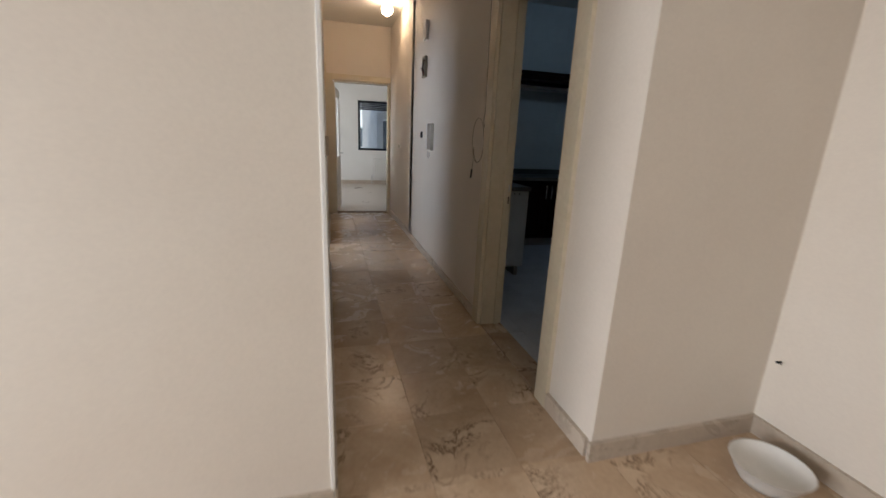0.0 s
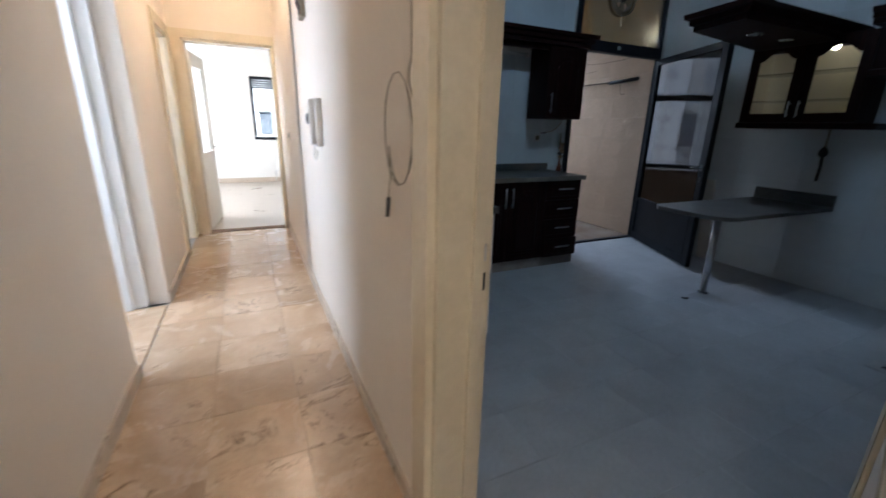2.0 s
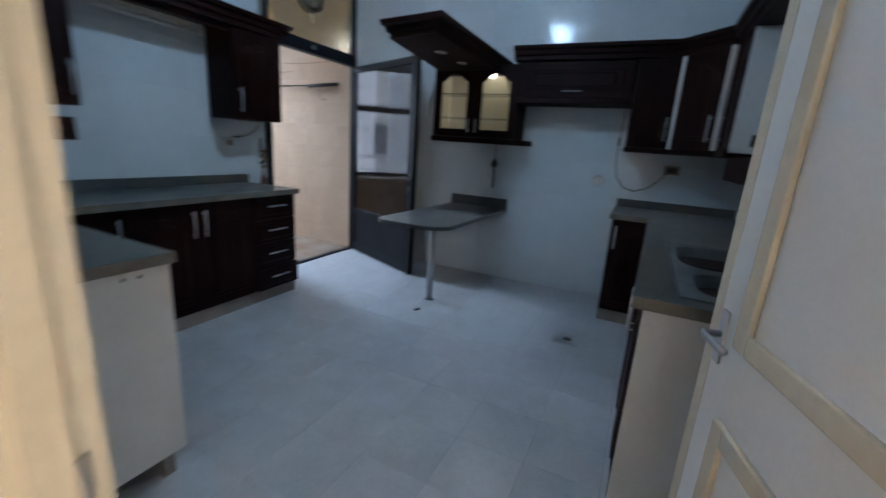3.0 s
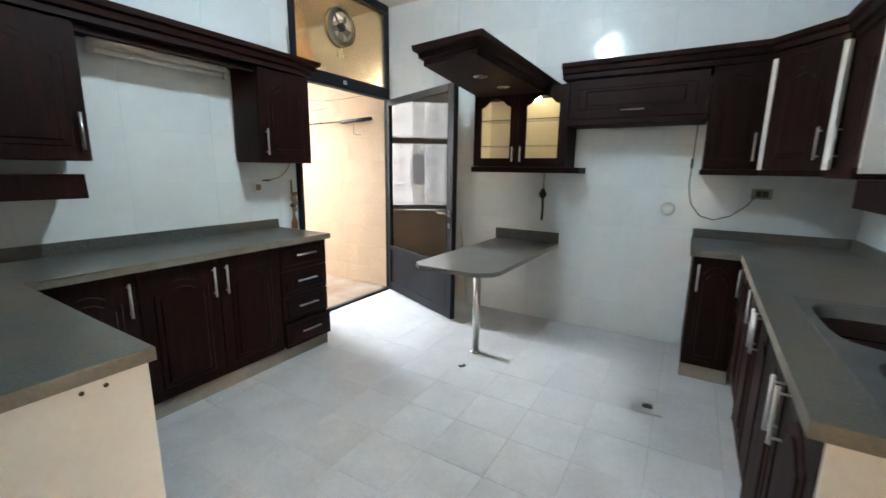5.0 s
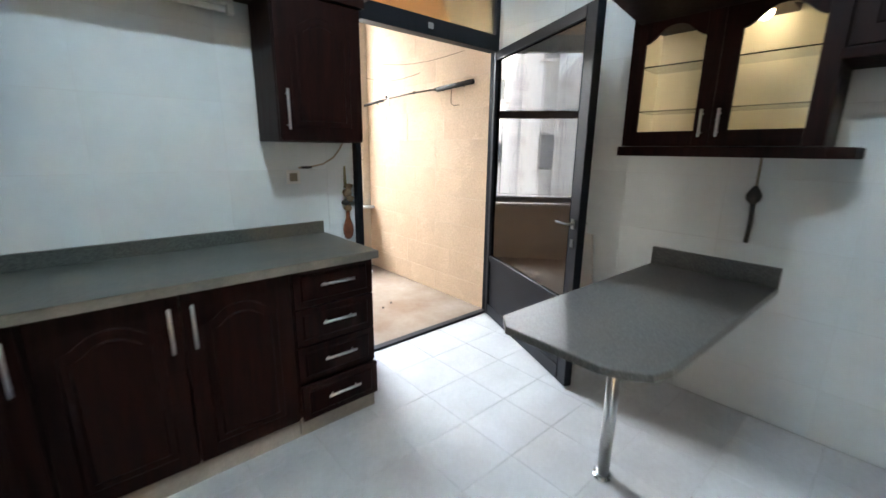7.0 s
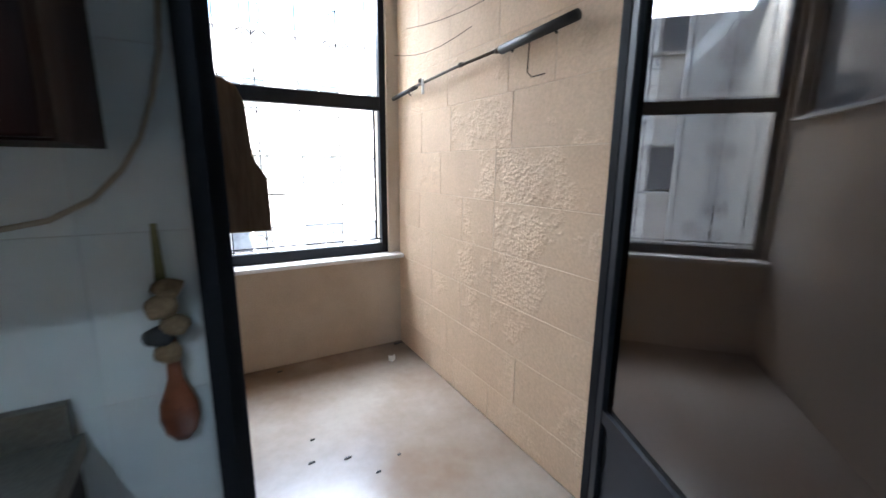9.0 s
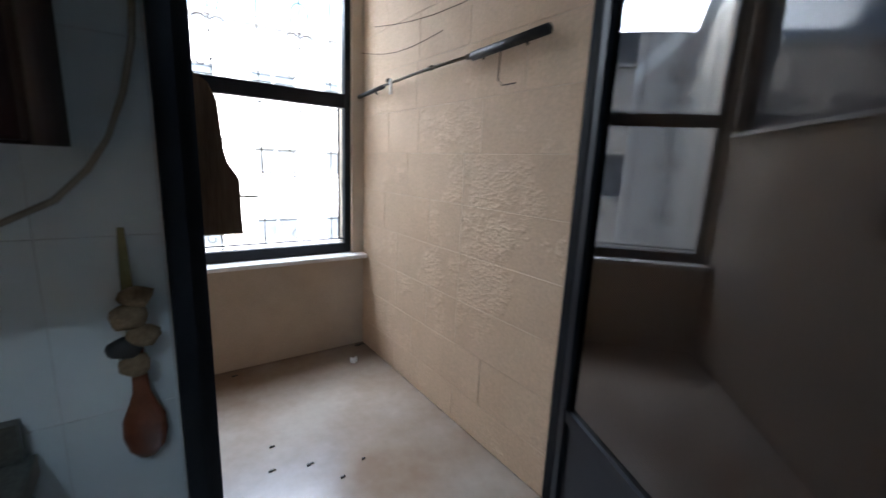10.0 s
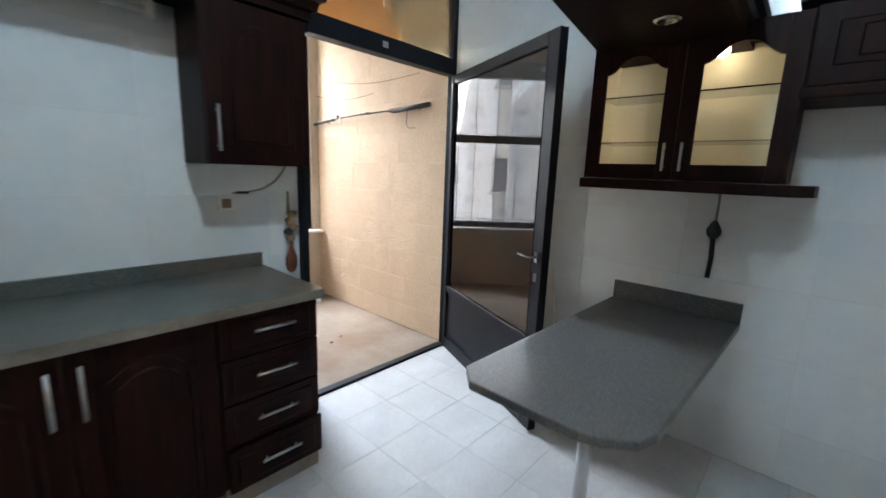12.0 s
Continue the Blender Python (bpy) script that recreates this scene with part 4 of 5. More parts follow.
for x in (4.66, 4.875, 5.15, 5.425, 5.64):
    part("bar", tube([(x, 7.75, 0.75), (x, 7.75, 2.79)], 0.004, 6), IRON, grille)
for z in (0.80, 1.92, 2.74):
    part("cross_bar", tube([(4.59, 7.75, z), (5.71, 7.75, z)], 0.0035, 6), IRON, grille)
for x in (4.875, 5.425):
    for zc in (1.08, 1.52, 2.2):
        for sx in (-1, 1):
            for sz in (-1, 1):
                part("scroll", tube(spiral(x, zc, sx, sz), 0.0035, 5), IRON, grille)
    for zc in (1.3, 2.36):
        part("ring", tube([(x + 0.06 * math.cos(a), 7.75, zc + 0.095 * math.sin(a)) for a in [k * math.tau / 20 for k in range(21)]], 0.0035, 5), IRON, grille)
    for zc in (0.86, 1.72, 1.98):
        for sx in (-1, 1):
            part("scroll", tube(spiral(x, zc, sx, 1, 0.05, 1.1), 0.0035, 5), IRON, grille)

side = thing("side_window", (4.48, 6.8, 1.74), "closed dark window in the balcony side wall", "window")
for b in ((4.46, 4.50, 6.15, 6.19, 1.74, 2.6), (4.46, 4.50, 7.43, 7.47, 1.74, 2.6), (4.46, 4.50, 6.19, 7.43, 1.74, 1.78), (4.46, 4.50, 6.19, 7.43, 2.56, 2.6)):
    part("window_frame", box(*b, 0.003), ALU, side)
part("pane", box(4.474, 4.480, 6.188, 7.432, 1.778, 2.562), DARKWIN, side, "dark window glass")
part("sill", box(4.502, 4.58, 6.12, 7.50, 1.712, 1.738, 0.004), SILLM, side, "pale stone sill")

patch = thing("wire_mesh_patch", (5.02, 7.66, 0.93), "scrap of torn insect mesh on the grille", "mesh")
bm = bmesh.new()
for k in range(9):
    tube([(4.97 + k * 0.0125, 7.745, 0.88), (4.97 + k * 0.0125, 7.745, 0.98)], 0.0014, 4, bm)
    tube([(4.97, 7.745, 0.88 + k * 0.0125), (5.07, 7.745, 0.88 + k * 0.0125)], 0.0014, 4, bm)
part("mesh", bm, IRON, patch)

board = thing("bracket_board", (4.6, 5.84, 1.23), "brown wooden bracket board fixed to the balcony wall", "board")
part("plank", upright([(4.55, 1.225), (4.69, 1.225), (4.688, 1.365), (4.676, 1.385), (4.66, 1.405), (4.652, 1.44), (4.648, 1.55), (4.632, 1.59), (4.60, 1.61), (4.55, 1.61)], 5.83, 5.855, Matrix.Identity(4), None, 0.003), WOODB, board)
part("peg", tube([(4.688, 5.845, 1.322), (4.735, 5.845, 1.320)], 0.003, 6), IRON, board)

line = thing("clothes_line", (5.77, 6.6, 1.9), "rusty telescopic clothes line along the stone wall", "clothes line")
part("near_sleeve", tube([(5.772, 5.82, 1.945), (5.772, 6.27, 1.925)], 0.021, 10), IRON, line, "thick black sleeve", True)
part("rod", tube([(5.772, 6.27, 1.93), (5.772, 6.7, 1.925), (5.772, 7.16, 1.905)], 0.0075, 8), RUST, line, "", True)
part("far_sleeve", tube([(5.772, 7.16, 1.90), (5.772, 7.54, 1.875)], 0.014, 10), IRON, line, "", True)
for yy, zz in ((5.95, 1.94), (6.22, 1.93), (7.3, 1.89)):
    part("bracket", tube([(5.772, yy, zz), (5.80, yy, zz - 0.02)], 0.006, 6), IRON, line)
for yy in (6.30, 6.62, 7.1):
    part("collar", tube([(5.772, yy - 0.012, 1.928), (5.772, yy + 0.012, 1.928)], 0.013, 8), RUST, line, "", True)
part("peg", box(5.755, 5.768, 7.04, 7.055, 1.84, 1.93, 0.003), PLASTIC, line, "white plastic clothes peg")
for a, b in (((5.79, 6.55, 2.10), (5.77, 7.5, 2.16)), ((5.79, 5.95, 2.20), (5.77, 7.3, 2.28))):
    part("cord", tube([Vector(a).lerp(Vector(b), k / 6) - Vector((0, 0, 0.05 * math.sin(math.pi * k / 6))) for k in range(7)], 0.0022, 5), RUST, line)
part("hook", tube([(5.79, 6.10, 1.92), (5.785, 6.10, 1.80), (5.785, 6.07, 1.775), (5.785, 5.99, 1.775)], 0.003, 5), RUST, line)

scrap = thing("paper_scrap", (5.61, 7.26, 0), "small crumpled white paper scrap on the balcony floor", "scrap")
part("paper", prism([(5.585, 7.255), (5.60, 7.225), (5.635, 7.25), (5.645, 7.285), (5.615, 7.27), (5.595, 7.29)], -0.002, 0.022), TUBE, scrap)
for x, y, s in ((5.76, 7.50, 0.02), (4.86, 7.46, 0.009), (4.86, 6.45, 0.008), (5.02, 6.4, 0.009), (4.9, 6.62, 0.006), (5.25, 6.3, 0.005), (5.12, 6.24, 0.006)):
    d = thing("dirt_crumb", (x, y, 0), "dark crumb of dirt on the balcony floor", "dirt", "crumbs on the balcony floor")
    part("crumb", prism([(x - 1.9 * s, y - 0.4 * s), (x - 0.3 * s, y - 0.9 * s), (x + 0.9 * s, y - 0.2 * s), (x + 2.1 * s, y - 0.3 * s), (x + 1.1 * s, y + 0.6 * s), (x + 0.1 * s, y + 0.2 * s), (x - 0.9 * s, y + 0.8 * s)], -0.004, 0.003), IRON, d)

# ---- kitchen small things ----
spoon = thing("hanging_spoon", (4.455, 5.57, 0.84), "varnished wooden spoon hung with dried ornaments and a ribbon", "ornament")
prof = [(0.012, 0.0), (0.028, 0.018), (0.036, 0.05), (0.034, 0.085), (0.022, 0.115), (0.014, 0.14), (0.011, 0.2), (0.010, 0.34)]
bm = lathe(prof, (0, 0, 0), "z", 14)
bm.transform(Matrix.Translation((4.458, 5.574, 0.838)) @ Matrix.Diagonal((1, 0.35, 1, 1)))
part("spoon", bm, SPOONW, spoon, "", True)
for k, (dx, dz, r) in enumerate(((0.0, 0.20, 0.027), (-0.014, 0.235, 0.026), (0.016, 0.255, 0.028), (-0.004, 0.295, 0.031), (0.01, 0.33, 0.026))):
    bm = bmesh.new()
    bmesh.ops.create_icosphere(bm, subdivisions=2, radius=r)
    for v in bm.verts:
        v.co *= 1 + 0.28 * noise.noise(v.co * 60 + Vector((k * 7, 0, 0)))
    bm.transform(Matrix.Translation((4.455 + dx, 5.562, 0.838 + dz)) @ Matrix.Diagonal((1, 0.6, 0.8, 1)))
    part("dried_bud", bm, DRIED if k != 1 else BLACKP, spoon, "brown dried bud" if k != 1 else "black bead", True)
part("ribbon", upright([(4.443, 1.16), (4.463, 1.16), (4.458, 1.29), (4.448, 1.29)], 5.582, 5.588, Matrix.Identity(4)), RIBBON, spoon, "faded yellow ribbon")


def socket(at, w, h, axis, label, material=PLASTIC, keys=1):
    """A wall plate with its rocker or pin holes; axis is the wall's normal."""
    s = thing("wall_socket", at, label, "switch")
    x, y, z = at
    t = 0.012

    def plate(a0, a1, z0, z1, d0, d1, bv=0.003):
        if axis == "y":
            return box(x + a0, x + a1, min(y + d0, y + d1), max(y + d0, y + d1), z + z0, z + z1, bv)
        return box(min(x + d0, x + d1), max(x + d0, x + d1), y + a0, y + a1, z + z0, z + z1, bv)

    sign = -1 if label.endswith("-") else 1
    s["label"] = label.rstrip("-").strip()
    part("plate", plate(-w / 2, w / 2, -h / 2, h / 2, 0, sign * t), material, s)
    for k in range(keys):
        a = -w * 0.32 + k * (w * 0.64 / keys)
        part("rocker", plate(a, a + w * 0.58 / keys, -h * 0.3, h * 0.3, sign * t, sign * (t + 0.005), 0.001), PLASTICB if material is PLASTIC else BLACKP, s)
    return s


socket((4.135, 5.591, 1.235), 0.075, 0.075, "y", "white wall socket on the kitchen tiles -")
socket((2.37, 5.591, 1.24), 0.11, 0.07, "y", "beige switch plate beside the cooker hood -", PLASTICB)
socket((5.801, 2.21, 1.25), 0.12, 0.075, "x", "brown double socket on the kitchen tiles -", PLASTICB, 2)
chime = thing("door_chime", (0.68, 2.075, 1.225), "beige plastic door chime box on the hallway wall", "chime")
cbody = part("case", box(0.681, 0.697, 2.035, 2.115, 1.222, 1.302, 0.005), CHIMEP, chime)
for z in (1.231, 1.240, 1.283, 1.291):
    part("slot", box(0.6965, 0.698, 2.042, 2.108, z, z + 0.003), BLACKP, cbody)
socket((1.744, 5.04, 1.36), 0.07, 0.07, "x", "small dark light switch on the hallway wall -", BLACKP)
socket((1.744, 6.55, 1.2), 0.07, 0.07, "x", "white light switch on the hallway wall -")

cab = thing("wall_cable", (4.2, 5.58, 1.3), "beige cable hanging beside the wall cabinet to the socket", "cable")
part("cable", tube([(4.495, 5.584, 2.5), (4.50, 5.582, 1.95), (4.503, 5.58, 1.68), (4.496, 5.578, 1.60), (4.478, 5.576, 1.52), (4.452, 5.574, 1.445), (4.42, 5.573, 1.39), (4.375, 5.573, 1.34), (4.31, 5.574, 1.305), (4.22, 5.575, 1.288), (4.165, 5.58, 1.286)], 0.0055, 6), CHIMEP, cab, "", True)
part("plug", box(4.18, 4.24, 5.568, 5.582, 1.281, 1.294, 0.003), BLACKP, cab)
cab = thing("wall_cable", (5.79, 2.5, 1.1), "black lamp cable looping to the socket", "cable")
part("cable", tube([(5.785, 2.655, 1.745), (5.785, 2.66, 1.5), (5.785, 2.665, 1.30), (5.785, 2.64, 1.16), (5.785, 2.57, 1.07), (5.785, 2.48, 1.045), (5.785, 2.38, 1.08), (5.785, 2.29, 1.16), (5.785, 2.25, 1.22)], 0.004, 6), BLACKP, cab, "", True)
part("inline_switch", box(5.778, 5.792, 2.652, 2.672, 1.43, 1.50, 0.003), BLACKP, cab)
vent = thing("vent_cover", (5.795, 2.79, 1.11), "round white cap on the kitchen tiles", "cap")
part("cap", lathe([(0.05, 0.006), (0.052, -0.006), (0.035, -0.022), (0.01, -0.026)], (5.80, 2.79, 1.11), "x", 20), PLASTIC, vent, "", True)
plug = thing("hanging_plug", (5.78, 3.80, 0.94), "black plug on a grey cord hanging below the display cabinet", "plug")
part("cord", tube([(5.785, 3.80, 1.38), (5.78, 3.798, 1.28), (5.782, 3.80, 1.20)], 0.006, 6), PLASTICB, plug, "", True)
part("head", lathe([(0.012, -0.04), (0.03, -0.02), (0.034, 0.005), (0.022, 0.03), (0.01, 0.05)], (5.772, 3.80, 1.185)), BLACKP, plug, "", True)
part("tail", tube([(5.775, 3.80, 1.15), (5.778, 3.795, 1.05), (5.778, 3.80, 0.945)], 0.011, 8), BLACKP, plug, "", True)

lean = thing("leaning_board", (5.78, 4.65, 0), "narrow pale board leaning against the tiled wall", "board")
part("board", upright([(4.56, 0.002), (4.68, 0.0), (4.765, 0.845), (4.65, 0.85)], -5.797, -5.775, Matrix(((0, -1, 0, 0), (1, 0, 0, 0), (0, 0, 1, 0), (0, 0, 0, 1))), None, 0.003), MELA, lean)

drain = thing("floor_drain", (4.66, 2.73, 0), "square steel floor drain set in the tiles", "drain")
part("plate", boxes((4.58, 4.74, 2.65, 2.70, 0.0, 0.006), (4.58, 4.74, 2.76, 2.81, 0.0, 0.006), (4.58, 4.63, 2.70, 2.76, 0.0, 0.006), (4.69, 4.74, 2.70, 2.76, 0.0, 0.006)), STEEL, drain)
part("hole", lathe([(0.032, 0.001), (0.026, 0.003)], (4.66, 2.73, 0), "z", 16), BLACKP, drain)
crumb = thing("floor_scrap", (4.51, 3.93, 0), "small dark scrap on the kitchen floor", "scrap")
part("scrap", prism([(4.49, 3.92), (4.53, 3.90), (4.545, 3.93), (4.515, 3.925), (4.50, 3.95)], 0.0, 0.008), BLACKP, crumb)

# kitchen door, half open into the kitchen
kd = thing("kitchen_door", (1.87, 2.03, 0), "glossy cream painted kitchen door standing open", "door")
km = pose(1.885, 2.0, 0, 0, 0, 15.0)
KW = 0.86
lf = part("leaf", box(0, KW, -0.02, 0.02, 0.008, 2.14, 0.003, None, km), PAINTW, kd, "white painted door leaf")
for a, b in ((0.15, 0.85), (1.0, 2.0)):
    for y0, y1 in ((0.02, 0.032), (-0.032, -0.02)):
        bm = bmesh.new()
        for x0, x1, z0, z1 in ((0.11, 0.15, a, b), (KW - 0.15, KW - 0.11, a, b), (0.15, KW - 0.15, a, a + 0.04), (0.15, KW - 0.15, b - 0.04, b)):
            box(x0, x1, y0, y1, z0, z1, 0.004, bm, km)
        part("moulding", bm, CASING, lf, "yellowed cream panel moulding")
part("edge_strip", box(KW - 0.03, KW + 0.004, -0.0215, 0.0215, 0.01, 2.138, 0.002, None, km), CASING, lf, "yellowed cream edge strip")
hd = part("handle", tube([km @ Vector(p) for p in ((KW - 0.05, 0.02, 1.0), (KW - 0.05, 0.055, 1.0), (KW - 0.065, 0.06, 1.0), (KW - 0.14, 0.056, 1.0))], 0.007), STEEL, kd, "steel lever handle", True)
part("rose", box(KW - 0.064, KW - 0.036, 0.02, 0.025, 0.94, 1.05, 0.002, None, km), STEEL, hd)
part("lock_plate", box(KW + 0.003, KW + 0.006, -0.012, 0.012, 0.90, 1.05, 0.001, None, km), STEEL, kd)
part("bolt", box(KW, KW + 0.016, -0.008, 0.008, 0.94, 0.97, 0.002, None, km), STEEL, kd)
keep = thing("strike_plate", (1.89, 2.845, 0.95), "two small brass strike plates in the door frame", "plate")
part("plate", box(1.86, 1.885, 2.838, 2.846, 0.985, 1.03), STEEL, keep)
part("plate", box(1.86, 1.885, 2.838, 2.846, 0.90, 0.95), BLACKP, keep)

# ---- hallway ----
icom = thing("intercom", (1.74, 4.52, 1.3), "white wall intercom handset on the hallway wall", "intercom")
part("base", box(1.705, 1.743, 4.47, 4.57, 1.20, 1.47, 0.008), PLASTIC, icom)
part("handset", box(1.675, 1.706, 4.49, 4.545, 1.21, 1.465, 0.010), PLASTIC, icom)
part("cord", tube([(1.70, 4.52, 1.20), (1.69, 4.515, 1.15), (1.695, 4.49, 1.12), (1.70, 4.465, 1.14), (1.70, 4.46, 1.18)], 0.005, 6), PLASTIC, icom, "", True)
jb = thing("junction_box", (1.74, 4.9, 2.05), "open junction box with a bundle of wires", "junction box")
part("box", boxes((1.715, 1.743, 4.86, 4.875, 1.96, 2.17), (1.715, 1.743, 4.985, 5.0, 1.96, 2.17), (1.715, 1.743, 4.875, 4.985, 1.96, 1.975), (1.715, 1.743, 4.875, 4.985, 2.155, 2.17), (1.735, 1.743, 4.875, 4.985, 1.975, 2.155)), PLASTICB, jb)
for k in range(4):
    part("wire", tube([(1.73, 4.89 + k * 0.025, 1.98), (1.70, 4.90 + 0.02 * k, 2.05), (1.715, 4.97 - 0.02 * k, 2.1), (1.73, 4.93, 2.15)], 0.005, 5), (BLACKP, RUST, SPOONW, BLACKP)[k], jb, "", True)
bell = thing("door_bell", (1.74, 4.88, 2.42), "white door chime box high on the hallway wall", "chime")
part("box", box(1.705, 1.743, 4.83, 4.94, 2.32, 2.51, 0.008), PLASTIC, bell)
wire = thing("loose_wire", (1.735, 3.15, 1.2), "thin loose grey wire coiled on the hallway wall", "wire")
pts = [(1.742, 3.045, 3.04), (1.742, 3.05, 2.4), (1.742, 3.035, 1.8), (1.74, 3.02, 1.50), (1.736, 3.03, 1.47)]
pts += [(1.733 - 0.012 * math.sin(math.pi * k / 24), 3.09 + 0.115 * math.cos(k * math.tau / 15 + 2.2), 1.315 + 0.155 * math.sin(k * math.tau / 15 + 2.2)) for k in range(25)]
pts += [(1.732, 3.19, 1.17), (1.732, 3.21, 1.10)]
part("wire", tube(pts, 0.0021, 5), PLASTICB, wire, "", True)
part("connector", tube([(1.732, 3.21, 1.105), (1.731, 3.222, 1.04)], 0.007, 8), BLACKP, wire, "", True)
for lx, ly in ((1.5, 6.28),):
    lamp = thing("ceiling_lamp", (lx, ly, H), "small lit warm ceiling lamp in the hallway", "lamp")
    part("base", lathe([(0.06, 0.0), (0.06, -0.02), (0.04, -0.035)], (lx, ly, H), "z", 20), PLASTIC, lamp, "", True)
    part("bulb", lathe([(0.025, -0.035), (0.062, -0.07), (0.075, -0.11), (0.058, -0.155), (0.012, -0.182)], (lx, ly, H), "z", 16), HALLAMP, lamp, "lit warm bulb", True)
bowl_ = thing("plastic_bowl", (2.40, 1.24, 0), "shallow white plastic bowl, yellowed inside, on the floor", "bowl")
part("bowl", lathe([(0.095, 0.0), (0.115, 0.03), (0.14, 0.085), (0.146, 0.088), (0.136, 0.08), (0.11, 0.028), (0.02, 0.012)], (2.40, 1.23, 0), "z", 28), PLASTIC, bowl_, "", True)
klamp = thing("kitchen_ceiling_lamp", (3.68, 3.75, H), "lit cool-white bulb on a ceiling rose", "lamp")
part("ceiling_rose", lathe([(0.06, 0.0), (0.055, -0.02), (0.025, -0.035), (0.022, -0.09)], (3.68, 3.75, H), "z", 20), PLASTIC, klamp, "", True)
part("bulb", lathe([(0.022, -0.09), (0.045, -0.12), (0.058, -0.155), (0.05, -0.195), (0.03, -0.215), (0.006, -0.222)], (3.68, 3.75, H), "z", 16), KLAMP, klamp, "lit cool-white bulb", True)
nail = thing("wall_plug", (2.64, 1.45, 0.39), "small stub of cable in the wall", "cable")
part("stub", tube([(2.65, 1.455, 0.39), (2.63, 1.45, 0.395), (2.627, 1.435, 0.40)], 0.006, 6), BLACKP, nail)

# corner strip on the wall beside the hallway mouth
structure("trim_corner", box(0.672, 0.687, 1.493, 1.515, 0.0, H, 0.003), PAINTW, "white corner bead down the wall edge", "trim")

# ---- far bedroom ----
bw = thing("bedroom_window", (2.07, 12.445, 0.95), "dark framed bedroom window with its shutter part down", "window")
for b in ((1.53, 1.59, 12.435, 12.495, 0.95, 2.29), (2.56, 2.62, 12.435, 12.495, 0.95, 2.29), (1.59, 2.56, 12.435, 12.495, 0.95, 1.01), (1.59, 2.56, 12.435, 12.495, 2.23, 2.29)):
    part("window_frame", box(*b, 0.004), ALU, bw)
for k in range(5):
    part("slat", box(1.59, 2.56, 12.545, 12.565, 2.05 + k * 0.045, 2.088 + k * 0.045, 0.003), ALU, bw)
p = part("pane", box(1.585, 2.565, 12.46, 12.466, 1.005, 2.235), CLEAR, bw, "clear window glass")
p.visible_shadow = False
rad = thing("radiator", (2.2, 12.345, 0.15), "white panel radiator under the bedroom window", "radiator")
part("panel", box(1.95, 2.75, 12.345, 12.405, 0.18, 0.72, 0.01), PAINTW, rad)
for k in range(12):
    part("fin", box(1.97 + k * 0.065, 2.005 + k * 0.065, 12.33, 12.345, 0.22, 0.68, 0.004), PAINTW, rad)
part("valve", tube([(1.95, 12.375, 0.25), (1.90, 12.375, 0.25), (1.90, 12.375, 0.0)], 0.012, 8), STEEL, rad)
bd = thing("bedroom_door", (0.80, 7.745, 0), "white bedroom door with a glazed panel, standing open", "door")
bm_ = pose(0.84, 7.745, 0, 0, 0, 84)
for b in ((0, 0.13, 0.0, 0.04, 0.01, 2.1), (0.69, 0.82, 0.0, 0.04, 0.01, 2.1), (0.13, 0.69, 0.0, 0.04, 0.01, 0.95), (0.13, 0.69, 0.0, 0.04, 1.95, 2.1)):
    part("rail", box(*b, 0.003, None, bm_), PAINTW, bd)
p = part("pane", box(0.125, 0.695, 0.017, 0.023, 0.945, 1.955, 0, None, bm_), FROST, bd, "frosted glass panel")
p.visible_shadow = False
part("handle", tube([bm_ @ Vector(p) for p in ((0.77, -0.002, 1.0), (0.77, -0.05, 1.0), (0.66, -0.055, 1.0))], 0.010), STEEL, bd, "steel lever handle", True)

# ---- outside ----
structure("ground", box(-150, 150, -150, 250, -7.4, -7.2), GROUNDM, "grey asphalt yard far below", "ground")


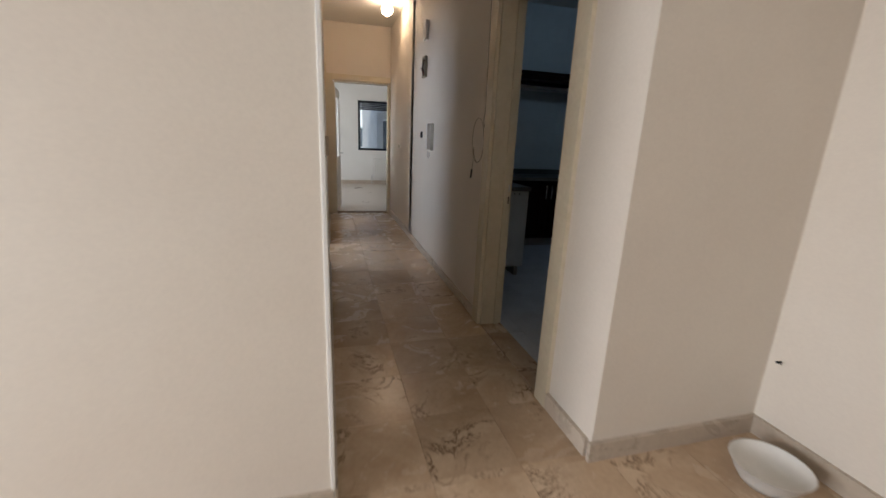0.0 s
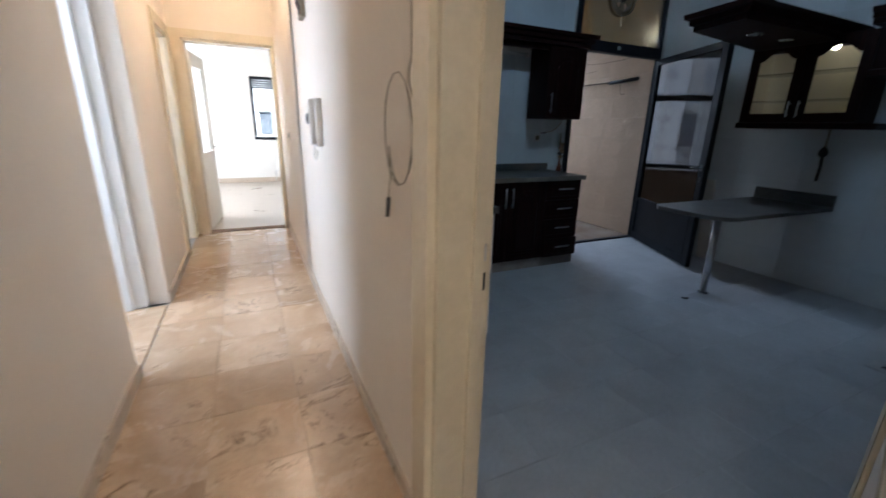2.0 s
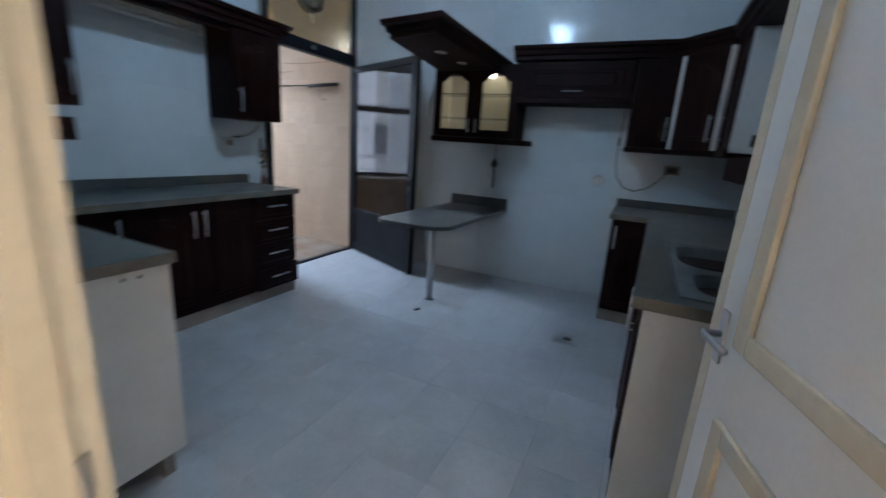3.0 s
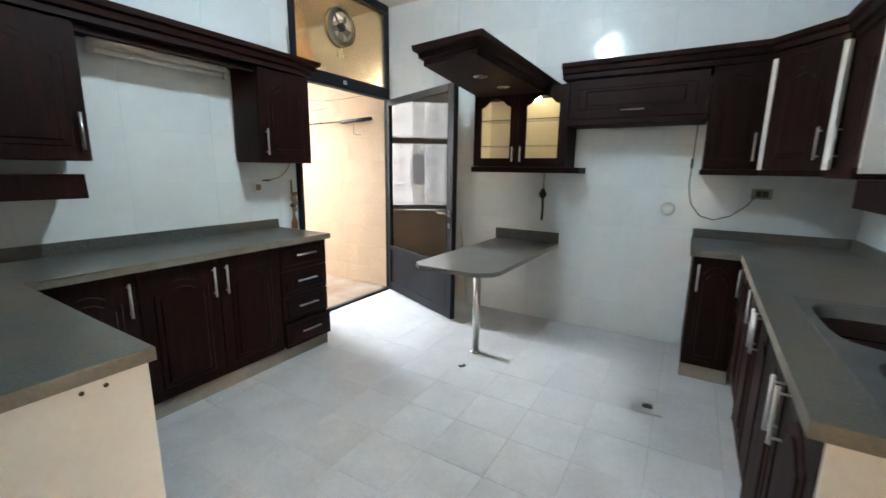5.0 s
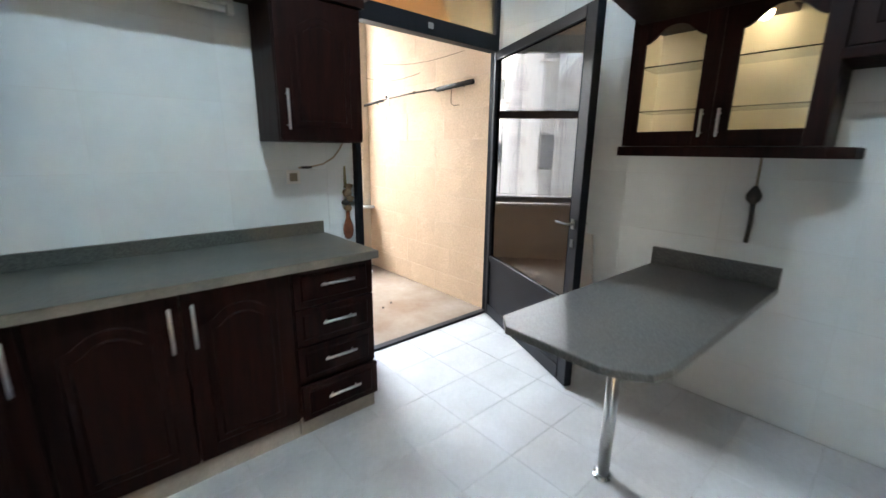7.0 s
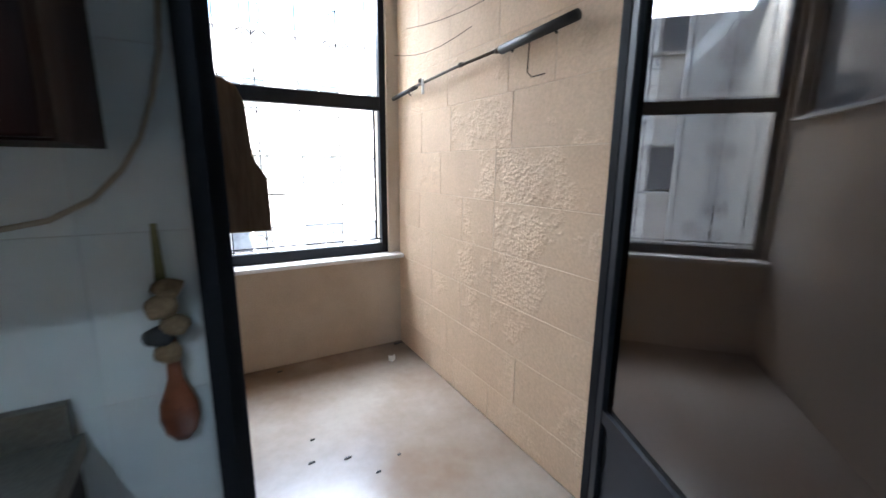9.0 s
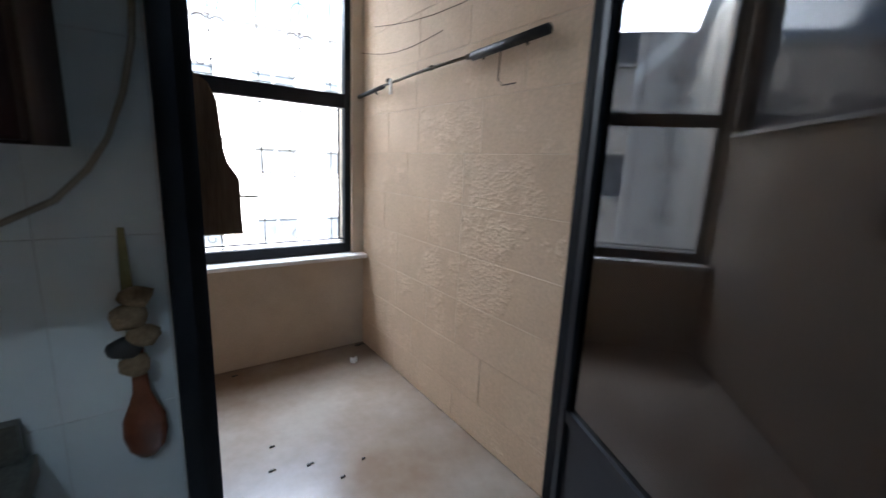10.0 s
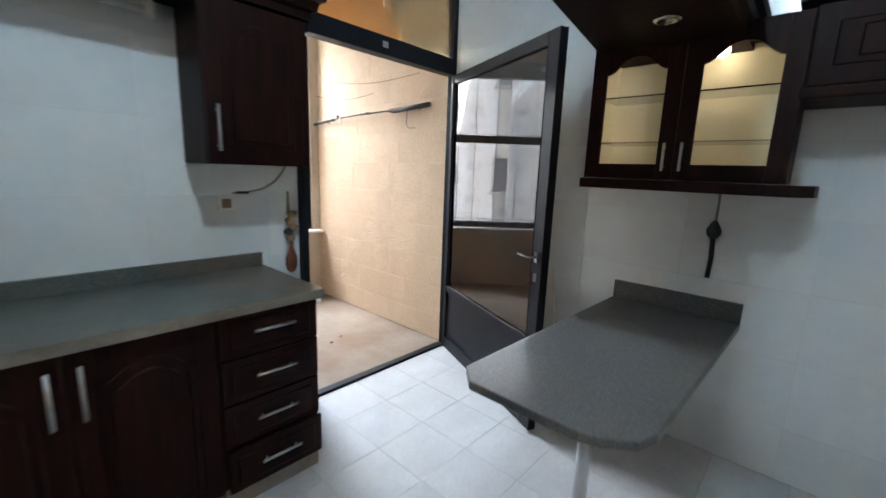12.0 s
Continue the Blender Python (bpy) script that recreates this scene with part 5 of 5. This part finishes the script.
def house(name, x0, x1, y, top, material, label, cols, rows, courses=False):
    """A facing building: body, parapet, string courses and windows with sills and two panes."""
    h = thing(name, ((x0 + x1) / 2, y, -7.2), label, "building")
    xs = [x0 + (k + 0.5) * (x1 - x0) / cols for k in range(cols)]
    bm = bmesh.new()
    at = -7.2
    for zc in rows:
        box(x0, x1, y, y + 0.4, at, zc - 0.55, bm=bm)
        px = x0
        for xc in xs:
            box(px, xc - 0.95, y, y + 0.4, zc - 0.55, zc + 0.55, bm=bm)
            px = xc + 0.95
        box(px, x1, y, y + 0.4, zc - 0.55, zc + 0.55, bm=bm)
        at = zc + 0.55
    box(x0, x1, y, y + 0.4, at, top, bm=bm)
    box(x0, x1, y + 0.4, y + 9, -7.2, top - 0.3, bm=bm)
    part("wall", bm, material, h)
    if courses:
        bm = bmesh.new()
        for k in range(int((top + 7.2) / 0.36)):
            z0 = -7.2 + k * 0.36
            cut = [c for c in rows if z0 < c + 0.62 and z0 + 0.34 > c - 0.65]
            px = x0
            for xc in (xs if cut else []):
                box(px, xc - 1.08, y - 0.025, y, z0, z0 + 0.34, bm=bm)
                px = xc + 1.08
            if x1 - px > 0.1:
                box(px, x1, y - 0.025, y, z0, z0 + 0.34, bm=bm)
        part("stone_courses", bm, material, h)
    part("roof", box(x0 - 0.15, x1 + 0.15, y - 0.15, y + 9, top, top + 0.2), material, h)
    for zc in rows:
        for xc in xs:
            w = part("window", boxes((xc - 0.95, xc - 0.88, y + 0.1, y + 0.18, zc - 0.55, zc + 0.55), (xc + 0.88, xc + 0.95, y + 0.1, y + 0.18, zc - 0.55, zc + 0.55), (xc - 0.88, xc + 0.88, y + 0.1, y + 0.18, zc + 0.48, zc + 0.55), (xc - 0.04, xc + 0.04, y + 0.1, y + 0.18, zc - 0.55, zc + 0.48)), PLASTIC, h)
            part("pane", box(xc - 0.88, xc + 0.88, y + 0.13, y + 0.15, zc - 0.5, zc + 0.48), DARKWIN, w)
            part("sill", box(xc - 1.05, xc + 1.05, y - 0.1, y + 0.1, zc - 0.62, zc - 0.551), material, w)
    return h


house("apartment_building", -8.0, 17.0, 24.0, 6.7, FACADE, "pale sunlit stone apartment building across the yard", 8, (-5.0, -1.8, 1.3, 4.4))
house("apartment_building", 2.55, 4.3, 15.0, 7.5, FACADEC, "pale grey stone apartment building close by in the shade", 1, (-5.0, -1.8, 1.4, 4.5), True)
# out-of-view block added over the roof to keep sun off the near building
blocker = thing("unseen_shade_block", (1.0, 4.0, H + 0.3), "unseen block above the flat, added to cast shade", "building")
part("wall", boxes((-3.75, 2.8, -3.75, 1.5, H + 0.31, 10.0), (-1.65, 5.97, 1.5, 7.8, H + 0.31, 10.0), (-1.65, 4.25, 7.8, 12.695, H + 0.31, 10.0)), FACADEB, blocker)

# ---- tiles and stone blocks, piece by piece ----
SHARED = {}


def piece(name, parent, at, size, material, bevel=0.003):
    """A tile or block: chamfered slab, mesh shared between pieces of one size."""
    key = (name, tuple(round(s, 3) for s in size), material.name)
    if key not in SHARED:
        sx, sy, sz = (s * U for s in size)
        bm = bmesh.new()
        r = bmesh.ops.create_cube(bm, size=1.0)
        for v in r["verts"]:
            v.co = Vector((v.co.x * sx, v.co.y * sy, v.co.z * sz))
        bmesh.ops.bevel(bm, geom=list(bm.edges), offset=bevel, segments=1, affect="EDGES")
        me = bpy.data.meshes.new(name)
        bm.to_mesh(me)
        bm.free()
        me.materials.append(material)
        SHARED[key] = me
    ob = new(name, SHARED[key])
    ob.location = Vector(at) * U
    ob.parent = parent
    return ob


def cuts(a, b, origin, step):
    """Joint places from a to b on a grid."""
    k = math.ceil((a - origin) / step + 1e-6)
    out = [a]
    while origin + k * step < b - 1e-6:
        out.append(origin + k * step)
        k += 1
    return out + [b]


rng = random.Random(5)


def pave(parent, x0, x1, y0, y1, ox, oy, step, material, gap=0.004, skip=None):
    xs, ys = cuts(x0, x1, ox, step), cuts(y0, y1, oy, step)
    for a, b in zip(xs, xs[1:]):
        for c, d in zip(ys, ys[1:]):
            if b - a > 0.02 and d - c > 0.02 and not (skip and skip((a + b) / 2, (c + d) / 2)):
                piece("tile", parent, ((a + b) / 2, (c + d) / 2, -0.006 + rng.uniform(-0.0003, 0.0003)), (b - a - gap, d - c - gap, 0.012), material, 0.0004)


floor = bpy.data.objects["floor"]
pave(floor, 0.68, 1.745, 1.5, 7.595, 1.055, 2.69, 0.385, MARBLE, 0.0012)
pave(floor, 0.30, 0.68, 4.40, 5.36, 1.055, 2.69, 0.385, MARBLE, 0.0012)
pave(floor, -0.5, 2.65, -0.6, 1.5, 1.055, 2.69, 0.385, MARBLE, 0.0012)
pave(bpy.data.objects["floor_kitchen"], 1.90, 5.80, 1.67, 5.575, 4.89, 5.25, 0.32, KTILE, 0.0018)


def tile_wall(parent, axis, at, a0, a1, origin, z0=0.0):
    zs = cuts(z0, H, 0.94, 0.335)
    for a, b in zip(cuts(a0, a1, origin, 0.535), cuts(a0, a1, origin, 0.535)[1:]):
        for c, d in zip(zs, zs[1:]):
            if b - a < 0.02 or d - c < 0.02:
                continue
            w, h = b - a - 0.0013, d - c - 0.0013
            if axis == "y":
                piece("wall_tile", parent, ((a + b) / 2, at, (c + d) / 2), (w, 0.010, h), WTILE, 0.0006)
            else:
                piece("wall_tile", parent, (at, (a + b) / 2, (c + d) / 2), (0.010, w, h), WTILE, 0.0006)


tile_wall(bpy.data.objects["wall_kitchen_north"], "y", 5.596, 1.91, 4.512, 3.27)
tile_wall(bpy.data.objects["wall_kitchen_east"], "x", 5.806, 1.67, 5.56, 3.40)
tile_wall(bpy.data.objects["wall_kitchen_south"], "y", 1.664, 1.92, 5.80, 3.27)
tile_wall(bpy.data.objects["wall_hall_east"], "x", 1.904, 2.98, 5.59, 3.40)

east = bpy.data.objects["wall_balcony_east"]
zs = cuts(0.0, H, 1.23, 0.256)
for k, (c, d) in enumerate(zip(zs, zs[1:])):
    y = 5.655
    while y < 7.53:
        w = rng.choice((0.3, 0.38, 0.46, 0.56, 0.68))
        e = 7.54 if 7.54 - y - w < 0.14 else y + w
        if d - c > 0.03:
            piece("stone_block", east, (5.8185 - rng.uniform(0, 0.0015), (y + e) / 2, (c + d) / 2), (0.02, e - y - 0.007, d - c - 0.003), STONE, 0.001)
        y = e
